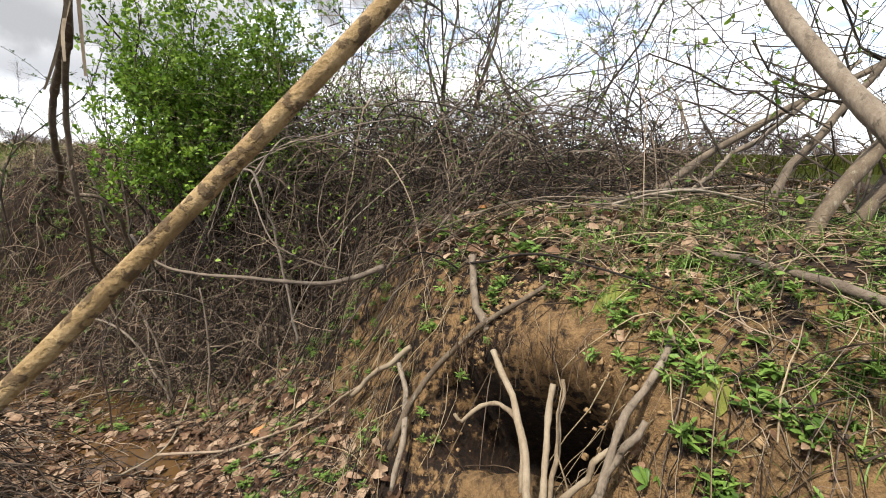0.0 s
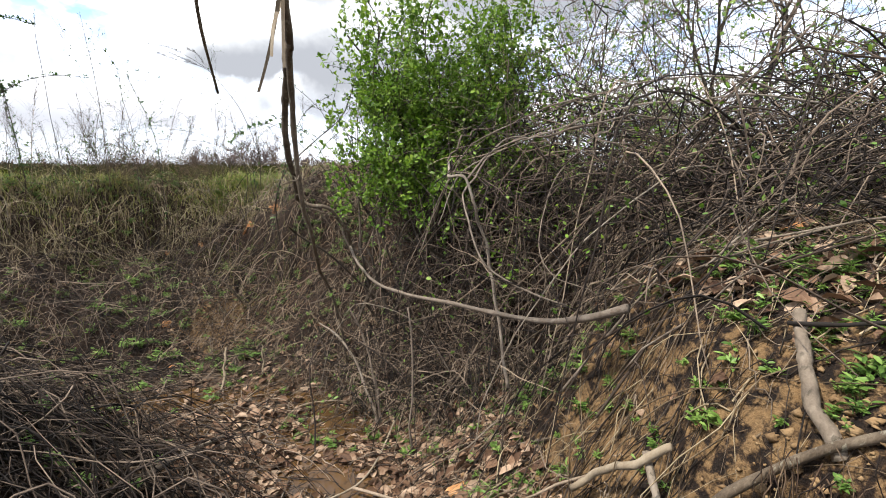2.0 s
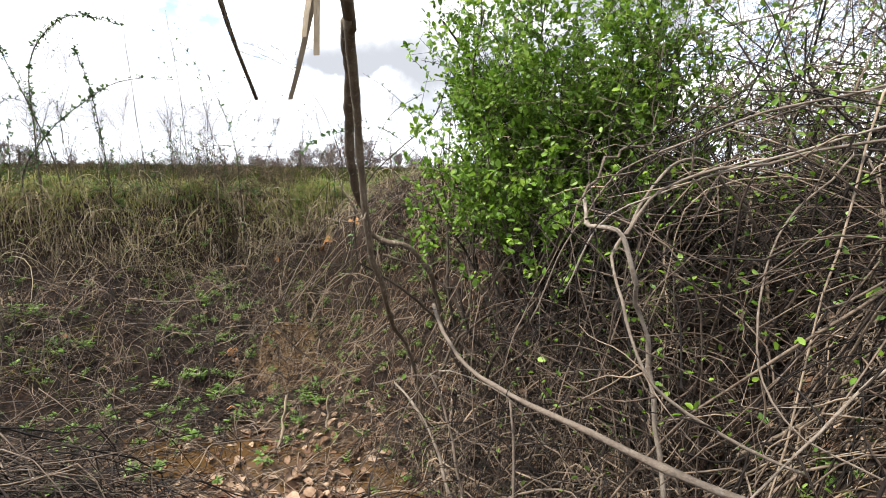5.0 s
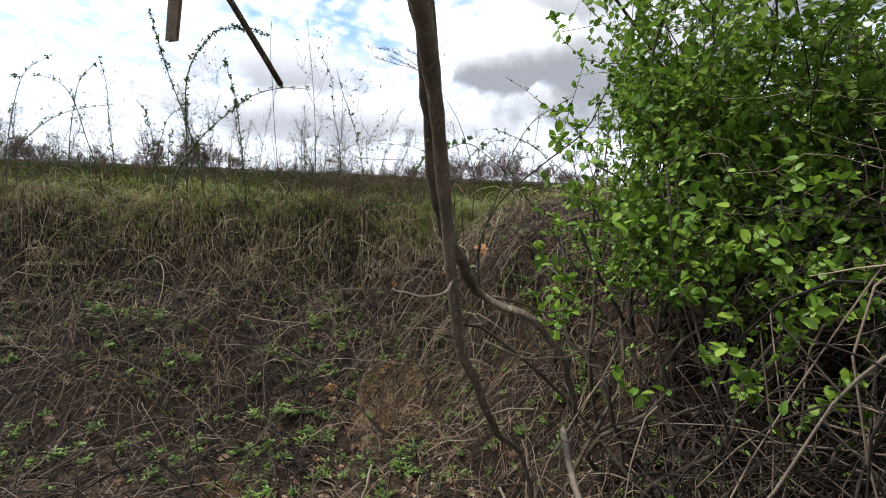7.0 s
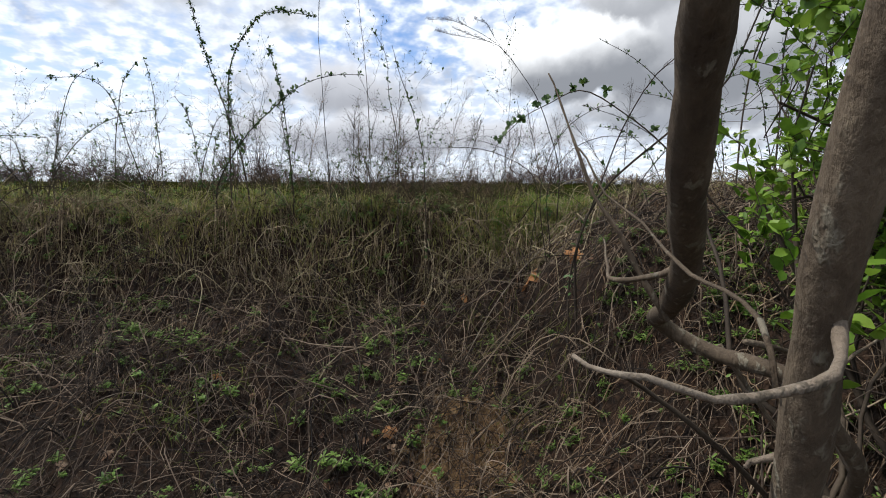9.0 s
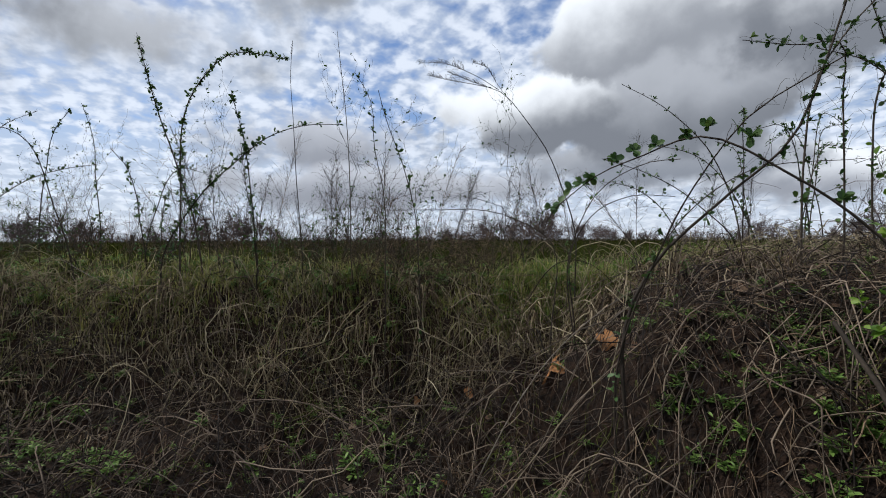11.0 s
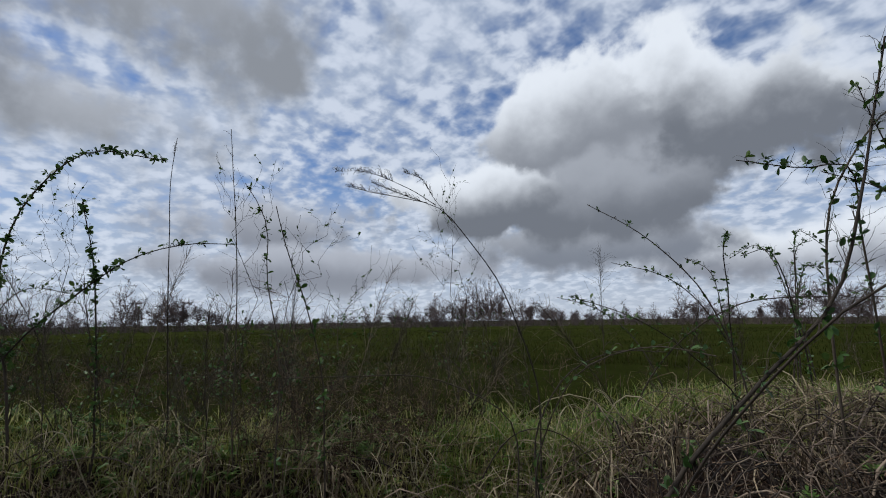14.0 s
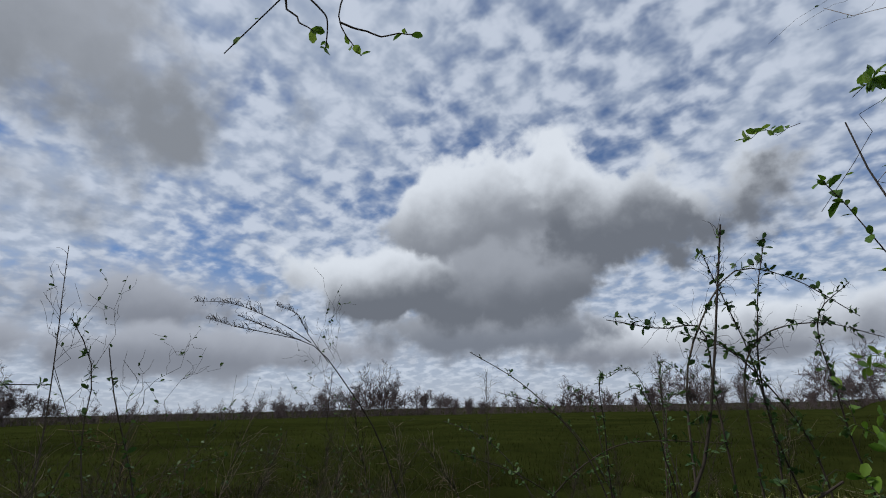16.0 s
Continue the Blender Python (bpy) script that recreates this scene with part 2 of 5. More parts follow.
MOSS = material("moss", [(0.032, 0.038, 0.007), (0.080, 0.090, 0.016), (0.15, 0.16, 0.034)], 30, 0.95, 0.6, 180, 0.2)
CLAYLUMP = material("clay_lump", [(0.110, 0.063, 0.030), (0.190, 0.120, 0.058), (0.275, 0.190, 0.105)], 18, 0.95, 0.9, 120, 0.15)
FARTWIG = material("far_twig", [(0.060, 0.043, 0.041), (0.105, 0.078, 0.074), (0.160, 0.122, 0.114)], 0.6, 0.95, 0.0, 5, 0.35)


def water_material():
    m = bpy.data.materials.new("muddy_water")
    m.use_nodes = True
    n = Nodes(m.node_tree)
    place = n.add("ShaderNodeTexCoord").outputs["Object"]
    ripple = n.add("ShaderNodeBump", {"Strength": 0.12, "Distance": 0.004, "Height": n.noise(place, 22.0, 3.0)})
    tint = n.mix(n.noise(place, 5.0, 4.0), rgb(0.035, 0.020, 0.008), rgb(0.10, 0.055, 0.022))
    b = n.add("ShaderNodeBsdfPrincipled", {"Base Color": tint, "Roughness": 0.06, "IOR": 1.33, "Normal": ripple.outputs[0]})
    n.add("ShaderNodeOutputMaterial", {"Surface": b.outputs[0]})
    return m


WATER = water_material()

# ---- shape of the land ----


def smooth(v, lo, hi):
    w = np.clip((np.asarray(v, float) - lo) / (hi - lo), 0, 1)
    return w * w * (3 - 2 * w)


def lattice(x, y, seed=0):
    """Smooth value noise between -1 and 1."""
    x, y = np.asarray(x, float), np.asarray(y, float)
    xi, yi = np.floor(x), np.floor(y)
    fx, fy = x - xi, y - yi
    fx, fy = fx * fx * (3 - 2 * fx), fy * fy * (3 - 2 * fy)

    def pick(i, j):
        v = np.sin(i * 127.1 + j * 311.7 + seed * 74.7) * 43758.5453
        return 2 * (v - np.floor(v)) - 1
    return (pick(xi, yi) * (1 - fx) + pick(xi + 1, yi) * fx) * (1 - fy) + (pick(xi, yi + 1) * (1 - fx) + pick(xi + 1, yi + 1) * fx) * fy


def rough(x, y, scale, octaves=4, seed=0):
    total, weight = 0.0, 1.0
    for k in range(octaves):
        total = total + weight * lattice(np.asarray(x) * scale, np.asarray(y) * scale, seed + k)
        scale, weight = scale * 2.07, weight * 0.5
    return total


HOLE = (0.23, 1.335)                    # middle of the burrow's mouth


def burrow(x, y):
    return np.exp(-((x - HOLE[0]) / 0.19) ** 4 - ((y - HOLE[1] + 1.1 * (x - HOLE[0])) / 0.075) ** 4)


def bank_s(x, y):
    return -0.85 * x + 0.52 * y


def bank_u(x, y):
    return 0.52 * x + 0.85 * y


def mound_m(x, y):
    return 0.82 * x + 0.57 * y


def land(x, y):
    """Height of the ground: a gully with a steep cut bank, a clay mound, and a field above."""
    x, y = np.asarray(x, float), np.asarray(y, float)
    u, m = bank_u(x, y), mound_m(x, y)
    s = bank_s(x, y) + 0.10 * rough(u, u * 0.3, 1.1, 2, 5) + 0.05 * rough(x, y, 3.0, 2, 9)
    face = np.interp(s, [3.5, 4.1, 4.4, 4.9, 5.2, 5.36, 5.5, 5.9, 6.8, 8.0], [0.0, 0.07, 0.22, 0.54, 0.86, 1.05, 1.17, 1.30, 1.41, 1.47])
    cut = np.interp(s, [3.5, 4.1, 4.4, 4.9, 5.2, 5.34, 5.42, 5.9, 6.8, 8.0], [0.0, 0.08, 0.26, 0.44, 0.62, 0.94, 1.19, 1.33, 1.42, 1.47])
    face = face + (cut - face) * 0.65 * smooth(u + 0.5 * lattice(u * 1.7, u * 0, 3), 0.7, -0.4)
    mm = m + 0.05 * rough(x, y, 2.2, 3, 3)
    mound = np.interp(mm, [0.1, 0.5, 0.75, 0.92, 1.02, 1.1, 1.3, 1.6, 2.5, 5.0], [0.0, 0.11, 0.34, 0.60, 0.80, 0.95, 1.10, 1.21, 1.30, 1.40])
    head = np.interp(y + 0.10 * rough(x, y, 1.5, 2, 7), [2.6, 3.0, 3.4, 3.7, 4.1, 5.0], [0.0, 0.10, 0.45, 0.95, 1.25, 1.38])
    hump = 0.66 * np.exp(-((x + 2.30) ** 2 + (y - 0.98) ** 2) / 0.30)
    back = 1.35 * smooth(-y, 1.2, 2.8)
    z = np.maximum(np.maximum(face, mound), np.maximum(head, back))
    z = np.maximum(z, hump)
    cave = np.exp(-((x + 0.72) / 0.34) ** 2 - ((y - 2.95) / 0.42) ** 2)
    z = z - 0.85 * cave * smooth(z, 0.25, 0.8)
    near = np.hypot(x + 1.5, y - 2.0)
    detail = smooth(near, 12, 5)
    z = z + detail * (0.030 * rough(x, y, 3.5, 5, 11) + 0.012 * rough(x, y, 17, 3, 23)) + 0.075 * rough(u, s * 1.5, 4.0, 3, 27) * smooth(s, 4.2, 4.8) * smooth(s, 5.9, 5.5)
    z = z - 0.52 * burrow(x, y)
    away = np.hypot(x, y)
    z = z - 0.0135 * np.clip(away - 9, 0, 200) * smooth(s, 3, 8) + 0.028 * np.clip(m - 3.5, 0, 60) * smooth(m - s, 0, 6)
    z = z + smooth(away, 8, 30) * 0.10 * rough(x, y, 0.12, 3, 31)
    return z


def slope(x, y, d=0.02):
    return (land(x + d, y) - land(x - d, y)) / (2 * d), (land(x, y + d) - land(x, y - d)) / (2 * d)

# ---- builders ----
rng = np.random.default_rng(7)


def mesh_of(name, verts, faces, mat):
    """A mesh from arrays: verts (n, 3), faces (f, 3) or (f, 4)."""
    me = bpy.data.meshes.new(name)
    verts, faces = np.asarray(verts, np.float32), np.asarray(faces, np.int32)
    k = faces.shape[1]
    me.vertices.add(len(verts))
    me.vertices.foreach_set("co", verts.ravel())
    me.loops.add(faces.size)
    me.loops.foreach_set("vertex_index", faces.ravel())
    me.polygons.add(len(faces))
    me.polygons.foreach_set("loop_start", np.arange(0, faces.size, k, dtype=np.int32))
    me.polygons.foreach_set("use_smooth", np.ones(len(faces), dtype=bool))
    me.update(calc_edges=True)
    me.materials.append(mat)
    return me


def unit(v):
    return v / np.maximum(np.linalg.norm(v, axis=-1, keepdims=True), 1e-9)


def tubes(P, R, sides=4):
    """Tapered tubes along polylines P (n, k, 3) with radii R (n, k)."""
    P, R = np.asarray(P, float), np.asarray(R, float)
    n, k, _ = P.shape
    T = unit(np.gradient(P, axis=1))
    ref = np.eye(3)[np.abs(T).max(axis=1).argmin(axis=1)][:, None]        # the axis least along each line
    A = unit(np.cross(T, np.broadcast_to(ref, T.shape)))
    B = np.cross(T, A)
    ang = np.arange(sides) * 2 * np.pi / sides
    V = P[:, :, None] + R[:, :, None, None] * (A[:, :, None] * np.cos(ang)[:, None] + B[:, :, None] * np.sin(ang)[:, None])
    idx = np.arange(n * k * sides).reshape(n, k, sides)
    nxt = np.roll(idx, -1, axis=2)
    F = np.stack([idx[:, :-1], nxt[:, :-1], nxt[:, 1:], idx[:, 1:]], -1).reshape(-1, 4)
    return V.reshape(-1, 3), F


def ribbons(P, W, side):
    """Flat tapered blades along P (n, k, 3), half widths W (n, k), side (n, 3) across the blade."""
    P, W = np.asarray(P, float), np.asarray(W, float)
    n, k, _ = P.shape
    V = np.stack([P - side[:, None] * W[..., None], P + side[:, None] * W[..., None]], 2)
    idx = np.arange(n * k * 2).reshape(n, k, 2)
    F = np.stack([idx[:, :-1, 0], idx[:, :-1, 1], idx[:, 1:, 1], idx[:, 1:, 0]], -1).reshape(-1, 4)
    return V.reshape(-1, 3), F


def leaves(C, D, U, L, W, fold=0.25, droop=0.15):
    """Pointed, folded leaves: roots C, ways D, ups U, lengths L, half widths W. Six quads' worth of outline each."""
    D = unit(D)
    S = unit(np.cross(D, U))
    Nn = np.cross(S, D)
    n = len(C)
    along = np.array([0.0, 0.35, 0.75, 1.0])
    wide = np.array([0.14, 0.88, 1.0, 0.22])
    V = np.zeros((n, 4, 3, 3))
    for i in range(4):
        mid = C + D * (L * along[i])[:, None] - Nn * (L * droop * along[i] ** 2)[:, None]
        off = S * (W * wide[i])[:, None]
        rise = Nn * (W * wide[i] * fold)[:, None]
        V[:, i, 0], V[:, i, 1], V[:, i, 2] = mid - off + rise, mid, mid + off + rise
    idx = np.arange(n * 12).reshape(n, 4, 3)
    F = np.stack([idx[:, :-1, :-1], idx[:, :-1, 1:], idx[:, 1:, 1:], idx[:, 1:, :-1]], -1).reshape(-1, 4)
    return V.reshape(-1, 3), F


def joined(*pairs):
    vs, fs, at = [], [], 0
    for v, f in pairs:
        vs.append(v), fs.append(f + at)
        at += len(v)
    return np.concatenate(vs), np.concatenate(fs)


def part(name, geometry, mat, parent=None, label=""):
    """Links (verts, faces) as one mesh object, under a thing if one is given."""
    ob = new(name, mesh_of(name, *geometry, mat))
    if parent is not None:
        ob.parent = parent
    if label:
        ob["label"] = label
    return ob


def thing(name, label, category, group="", at=(0, 0, 0)):
    ob = tagged(new(name), label, category, group)
    ob.location = at
    ob.empty_display_size = 0.05
    return ob


def curve_through(points, k, wobble=0.0, seed=0):
    """k points on a smooth line through the given ones."""
    p = np.asarray(points, float)
    d = np.r_[0, np.cumsum(np.linalg.norm(np.diff(p, axis=0), axis=1))]
    t = np.linspace(0, d[-1], k)
    tan = np.gradient(p, d, axis=0)
    i = np.clip(np.searchsorted(d, t, side="right") - 1, 0, len(p) - 2)
    h = (d[i + 1] - d[i])[:, None]
    w = ((t - d[i]) / (d[i + 1] - d[i]))[:, None]
    q = (2 * w ** 3 - 3 * w ** 2 + 1) * p[i] + (w ** 3 - 2 * w ** 2 + w) * h * tan[i] + (3 * w ** 2 - 2 * w ** 3) * p[i + 1] + (w ** 3 - w ** 2) * h * tan[i + 1]
    if wobble:
        r = np.random.default_rng(seed)
        q = q + wobble * np.stack([np.interp(np.arange(k), np.arange(0, k + 3, 3), r.normal(size=len(np.arange(0, k + 3, 3)))) for _ in range(3)], 1)
    return q


def limb(points, r0, r1, k=22, sides=8, wobble=0.004, knots=0.12, seed=1):
    """One branch with uneven, knotty girth."""
    q = curve_through(points, k, wobble, seed)
    r = np.random.default_rng(seed + 50)
    R = np.linspace(r0, r1, k) * (1 + knots * r.normal(size=k))
    V, F = tubes(q[None], np.maximum(R, r1 * 0.5)[None], sides)
    n = len(V)
    caps = []
    for start, flip in ((0, True), (n - sides, False)):
        ring = np.arange(start, start + sides)
        mid = sides // 2
        for a in range(1, mid):
            quad = [ring[a - 1], ring[a], ring[sides - 1 - a], ring[sides - a]] if a < mid else []
            caps.append(quad[::-1] if flip else quad)
    return V, np.concatenate([F, np.array(caps, int)])


def strands(start, end, sag, k=7, wobble=0.02, seed=0):
    """Arched or sagging lines between start and end (n, 3); sag (n,) lifts the middle."""
    r = np.random.default_rng(seed)
    n = len(start)
    w = np.linspace(0, 1, k)
    P = start[:, None] * (1 - w)[None, :, None] + end[:, None] * w[None, :, None]
    P[:, :, 2] += sag[:, None] * (4 * w * (1 - w))[None]
    bend = r.normal(size=(n, 3, 1)) * np.sin(np.pi * w)[None, None] + 0.5 * r.normal(size=(n, 3, 1)) * np.sin(2 * np.pi * w)[None, None] + 0.3 * r.normal(size=(n, 3, 1)) * np.sin(3 * np.pi * w)[None, None]
    return P + wobble * np.linalg.norm(end - start, axis=1)[:, None, None] * bend.transpose(0, 2, 1)


def on_land(x, y, lift=0.0):
    return np.stack([x, y, land(x, y) + lift], -1)


def grow(root, way, length, radius, levels, fork=5, spread=0.6, rise=0.15, k=6, seed=0, shrink=0.6):
    """A branching skeleton: for every level the lines (n, k, 3) and radii (n, k)."""
    r = np.random.default_rng(seed)
    starts, ways, lens, rads = np.array(root, float), unit(np.array(way, float)), np.array(length, float), np.array(radius, float)
    out = []
    for lev in range(levels):
        n = len(starts)
        w = np.linspace(0, 1, k)
        bend = r.normal(size=(n, 3)) * 0.22
        P = starts[:, None] + ways[:, None] * (lens[:, None] * w)[..., None] + (bend[:, None] * (w ** 2)[None, :, None] + 0.06 * r.normal(size=(n, k, 3)) * (w > 0)[None, :, None]) * lens[:, None, None]
        P[:, :, 2] += rise * lens[:, None] * (w ** 2)[None]
        R = rads[:, None] * np.linspace(1, 0.45, k)[None]
        out.append((P, R))
        if lev == levels - 1:
            break
        pick = np.repeat(np.arange(n), fork)
        f = r.uniform(0.25, 1.0, len(pick))
        pos = f * (k - 1)
        i = np.minimum(pos.astype(int), k - 2)
        starts = P[pick, i] + (P[pick, i + 1] - P[pick, i]) * (pos - i)[:, None]
        ways = unit(unit(P[pick, i + 1] - P[pick, i]) + spread * r.normal(size=(len(pick), 3)))
        lens = lens[pick] * r.uniform(0.35, 0.8, len(pick)) * shrink / 0.6
        rads = rads[pick] * 0.5 * (1.1 - 0.3 * f)
    return out


def eased(P, R):
    """The same lines with their corners cut, twice as many points."""
    Q = np.stack([0.75 * P[:, :-1] + 0.25 * P[:, 1:], 0.25 * P[:, :-1] + 0.75 * P[:, 1:]], 2).reshape(len(P), -1, 3)
    S = np.stack([0.75 * R[:, :-1] + 0.25 * R[:, 1:], 0.25 * R[:, :-1] + 0.75 * R[:, 1:]], 2).reshape(len(P), -1)
    return np.concatenate([P[:, :1], Q, P[:, -1:]], 1), np.concatenate([R[:, :1], S, R[:, -1:]], 1)


def skeleton_mesh(levels, sides=(7, 5, 4, 3, 3), least=0.0):
    return joined(*[tubes(P, np.maximum(R, least), s) for (P, R), s in zip(levels, sides)])


def leaf_spray(lines, per, size, seed=0, lift=0.3, broad=1.0):
    """Leaves in little tufts along lines (n, k, 3)."""
    r = np.random.default_rng(seed)
    n, k, _ = lines.shape
    who = np.repeat(np.arange(n), per)
    pos = r.uniform(0.2, 1.0, len(who)) * (k - 1)
    i = np.minimum(pos.astype(int), k - 2)
    C = lines[who, i] + (lines[who, i + 1] - lines[who, i]) * (pos - i)[:, None]
    D = unit(unit(lines[who, i + 1] - lines[who, i]) * 0.5 + r.normal(size=(len(who), 3)) + [0, 0, lift])
    U = unit(np.array([0, 0, 1.0]) + 0.6 * r.normal(size=(len(who), 3)))
    L = size * r.uniform(0.55, 1.25, len(who))
    return leaves(C, D, U, L, L * broad * r.uniform(0.22, 0.34, len(who)))


# ---- the land ----


def land_sheet():
    """One sheet from the gully to the horizon, fine by the path and wide far off."""
    q = np.linspace(-1, 1, 541)
    reach = np.sinh(q * 9.0) / np.sinh(9.0) * 900 + q * 3.2
    X, Y = np.meshgrid(reach - 1.3, reach + 2.1, indexing="ij")
    Z = land(X, Y)
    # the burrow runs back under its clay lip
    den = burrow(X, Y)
    V = np.stack([X + 0.42 * den, Y + 0.38 * den, Z], -1).reshape(-1, 3)
    n = len(q)
    idx = np.arange(n * n).reshape(n, n)
    F = np.stack([idx[:-1, :-1], idx[1:, :-1], idx[1:, 1:], idx[:-1, 1:]], -1).reshape(-1, 4)
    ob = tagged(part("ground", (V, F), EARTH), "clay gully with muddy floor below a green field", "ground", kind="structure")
    s, m = bank_s(X, Y), mound_m(X, Y)
    turf = np.clip(smooth(s, 5.45, 6.0) + smooth(m, 3.2, 5.0) + smooth(-Y, 2.6, 4), 0, 1)
    wet = smooth(Z, 0.10, 0.0) * smooth(s, 4.6, 4.0) * (1 - 0.6 * smooth(X, -2.5, -3.0))
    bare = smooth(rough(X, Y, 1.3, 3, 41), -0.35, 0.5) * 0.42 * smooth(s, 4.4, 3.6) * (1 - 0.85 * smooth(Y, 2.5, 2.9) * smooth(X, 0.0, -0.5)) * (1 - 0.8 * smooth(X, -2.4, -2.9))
    bare = np.maximum(bare, 0.75 * np.exp(-((X + 0.35) ** 2 + (Y - 1.95) ** 2) / 0.20))
    # inside the burrow clay gives way to near-black, its shade painted in
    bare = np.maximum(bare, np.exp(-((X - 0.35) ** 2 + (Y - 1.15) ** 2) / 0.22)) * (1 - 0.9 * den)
    bare = np.maximum(bare, np.exp(-((X + 3.35) ** 2 + (Y - 2.95) ** 2) / 0.10))
    bare = np.maximum(bare, 0.85 * np.exp(-((X - 0.85) ** 2 + (Y - 0.75) ** 2) / 0.22))
    # same painted shade kept inside the burrow
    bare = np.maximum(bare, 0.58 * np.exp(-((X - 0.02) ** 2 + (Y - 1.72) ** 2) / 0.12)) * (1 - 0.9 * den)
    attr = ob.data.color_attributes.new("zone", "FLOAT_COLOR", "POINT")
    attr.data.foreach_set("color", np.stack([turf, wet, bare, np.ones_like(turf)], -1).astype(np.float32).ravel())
    return ob


land_sheet()


def puddle():
    q = np.linspace(-1, 1, 30)
    X, Y = np.meshgrid(-1.9 + 1.5 * q, 2.0 + 1.2 * q, indexing="ij")
    idx = np.arange(900).reshape(30, 30)
    F = np.stack([idx[:-1, :-1], idx[1:, :-1], idx[1:, 1:], idx[:-1, 1:]], -1).reshape(-1, 4)
    V = np.stack([X, Y, np.full_like(X, 0.016)], -1).reshape(-1, 3)
    tagged(part("water", (V, F), WATER), "shallow muddy puddles on the gully floor", "water", kind="structure")


puddle()

# ---- stems and trees ----


def leaning_stem():
    """The bare dark stem that hangs over the gully, with a crooked side stem."""
    t = thing("leaning_sapling", "dark crooked bare sapling stem leaning over the gully", "sapling", at=(-1.95, 2.75, 0.3))
    off = np.array([-1.95, 2.75, 0.3])
    main = np.array([(-1.95, 2.78, 0.20), (-1.95, 2.72, 0.50), (-1.93, 2.64, 0.68), (-1.82, 2.41, 0.90), (-1.70, 2.245, 1.10), (-1.659, 2.163, 1.22), (-1.639, 2.122, 1.32), (-1.627, 2.10, 1.40), (-1.606, 2.075, 1.48), (-1.585, 2.045, 1.55),
                     (-1.545, 2.00, 1.64), (-1.49, 1.945, 1.73), (-1.38, 1.83, 1.83)])
    bough = np.array([(-1.40, 1.85, 1.81), (-1.38, 1.83, 1.83), (-1.18, 1.62, 2.05), (-0.9, 1.35, 2.6), (-0.6, 1.0, 3.4)])
    part("trunk", limb(main - off, 0.006, 0.0125, 64, 14, 0.0022, 0.05, 3), BARK, t)
    part("bough", limb(bough - off, 0.0125, 0.022, 24, 12, 0.003, 0.05, 13), BARK, t)
    crook = np.array([(-1.40, 1.85, 1.83), (-1.55, 1.98, 1.74), (-1.645, 2.06, 1.62), (-1.698, 2.115, 1.52), (-1.75, 2.18, 1.43), (-1.80, 2.26, 1.36), (-1.90, 2.37, 1.285), (-1.965, 2.44, 1.24), (-1.93, 2.48, 1.215), (-1.83, 2.50, 1.205), (-1.80, 2.60, 1.10), (-1.82, 2.69, 0.98), (-1.86, 2.80, 0.80)])
    part("side_stem", limb(crook - off, 0.0165, 0.0085, 56, 12, 0.003, 0.07, 4), BARK, t)
    twigs = [[(-1.636, 2.118, 1.385), (-1.624, 2.095, 1.371), (-1.620, 2.088, 1.362), (-1.627, 2.069, 1.352), (-1.638, 2.041, 1.353), (-1.654, 2.019, 1.356), (-1.676, 2.013, 1.360)],
             [(-1.650, 2.145, 1.292), (-1.659, 2.132, 1.289), (-1.662, 2.116, 1.287)],
             [(-1.645, 2.11, 1.335), (-1.655, 2.117, 1.360), (-1.735, 2.165, 1.375), (-1.82, 2.216, 1.396), (-1.88, 2.232, 1.43), (-1.934, 2.246, 1.47)],
             [(-1.80, 2.35, 1.28), (-1.802, 2.423, 1.259), (-1.813, 2.589, 1.202), (-1.823, 2.78, 1.231), (-1.812, 3.01, 1.274)],
             [(-1.70, 2.24, 1.22), (-1.647, 2.31, 1.187), (-1.66, 2.44, 1.156), (-1.677, 2.61, 1.149)],
             [(-1.80, 2.26, 1.36), (-1.90, 2.28, 1.33), (-2.00, 2.36, 1.36)],
             [(-1.94, 2.55, 1.20), (-1.85, 2.66, 1.0), (-1.78, 2.74, 0.72), (-1.72, 2.80, 0.5)],
             [(-1.88, 2.34, 1.28), (-1.95, 2.30, 1.42), (-2.05, 2.30, 1.58)]]
    for i, w in enumerate(twigs):
        part("twig", limb(np.array(w) - off, (0.0030, 0.0030, 0.0016)[i] if i < 3 else 0.0036, 0.0010, 20, 7, 0.002 if i < 3 else 0.003, 0.1, 20 + i), GREYBARK if i < 2 else BARK, t)
    shreds = [[(-1.24, 1.68, 1.98), (-1.28, 1.66, 1.80), (-1.343, 1.648, 1.64)], [(-1.16, 1.60, 2.08), (-1.14, 1.57, 1.87), (-1.12, 1.545, 1.67)], [(-1.27, 1.71, 1.95), (-1.25, 1.64, 1.82), (-1.22, 1.60, 1.72)]]
    for i, w in enumerate(shreds):
        q = curve_through(np.array(w) - off, 8, 0.003, i)
        side = np.array([[0.7, 0.7, 0.1]])
        V1, F1 = ribbons(q[None], np.linspace(0.007, 0.004, 8)[None], unit(side))
        V2, F2 = ribbons(q[None] + [0.002, -0.002, 0], np.linspace(0.007, 0.004, 8)[None], unit(side))
        part("bark_shred", joined((V1, F1), (V2, F2[:, ::-1])), DEADWOOD, t, "torn strip of pale bark")


leaning_stem()


def single_branch(name, label, pts, r0, r1, mat, category="branch", k=24, wobble=0.004, knots=0.08, seed=1, sides=8, group=""):
    ob = part(name, limb(pts, r0, r1, k, sides, wobble, knots, seed), mat)
    return tagged(ob, label, category, group)


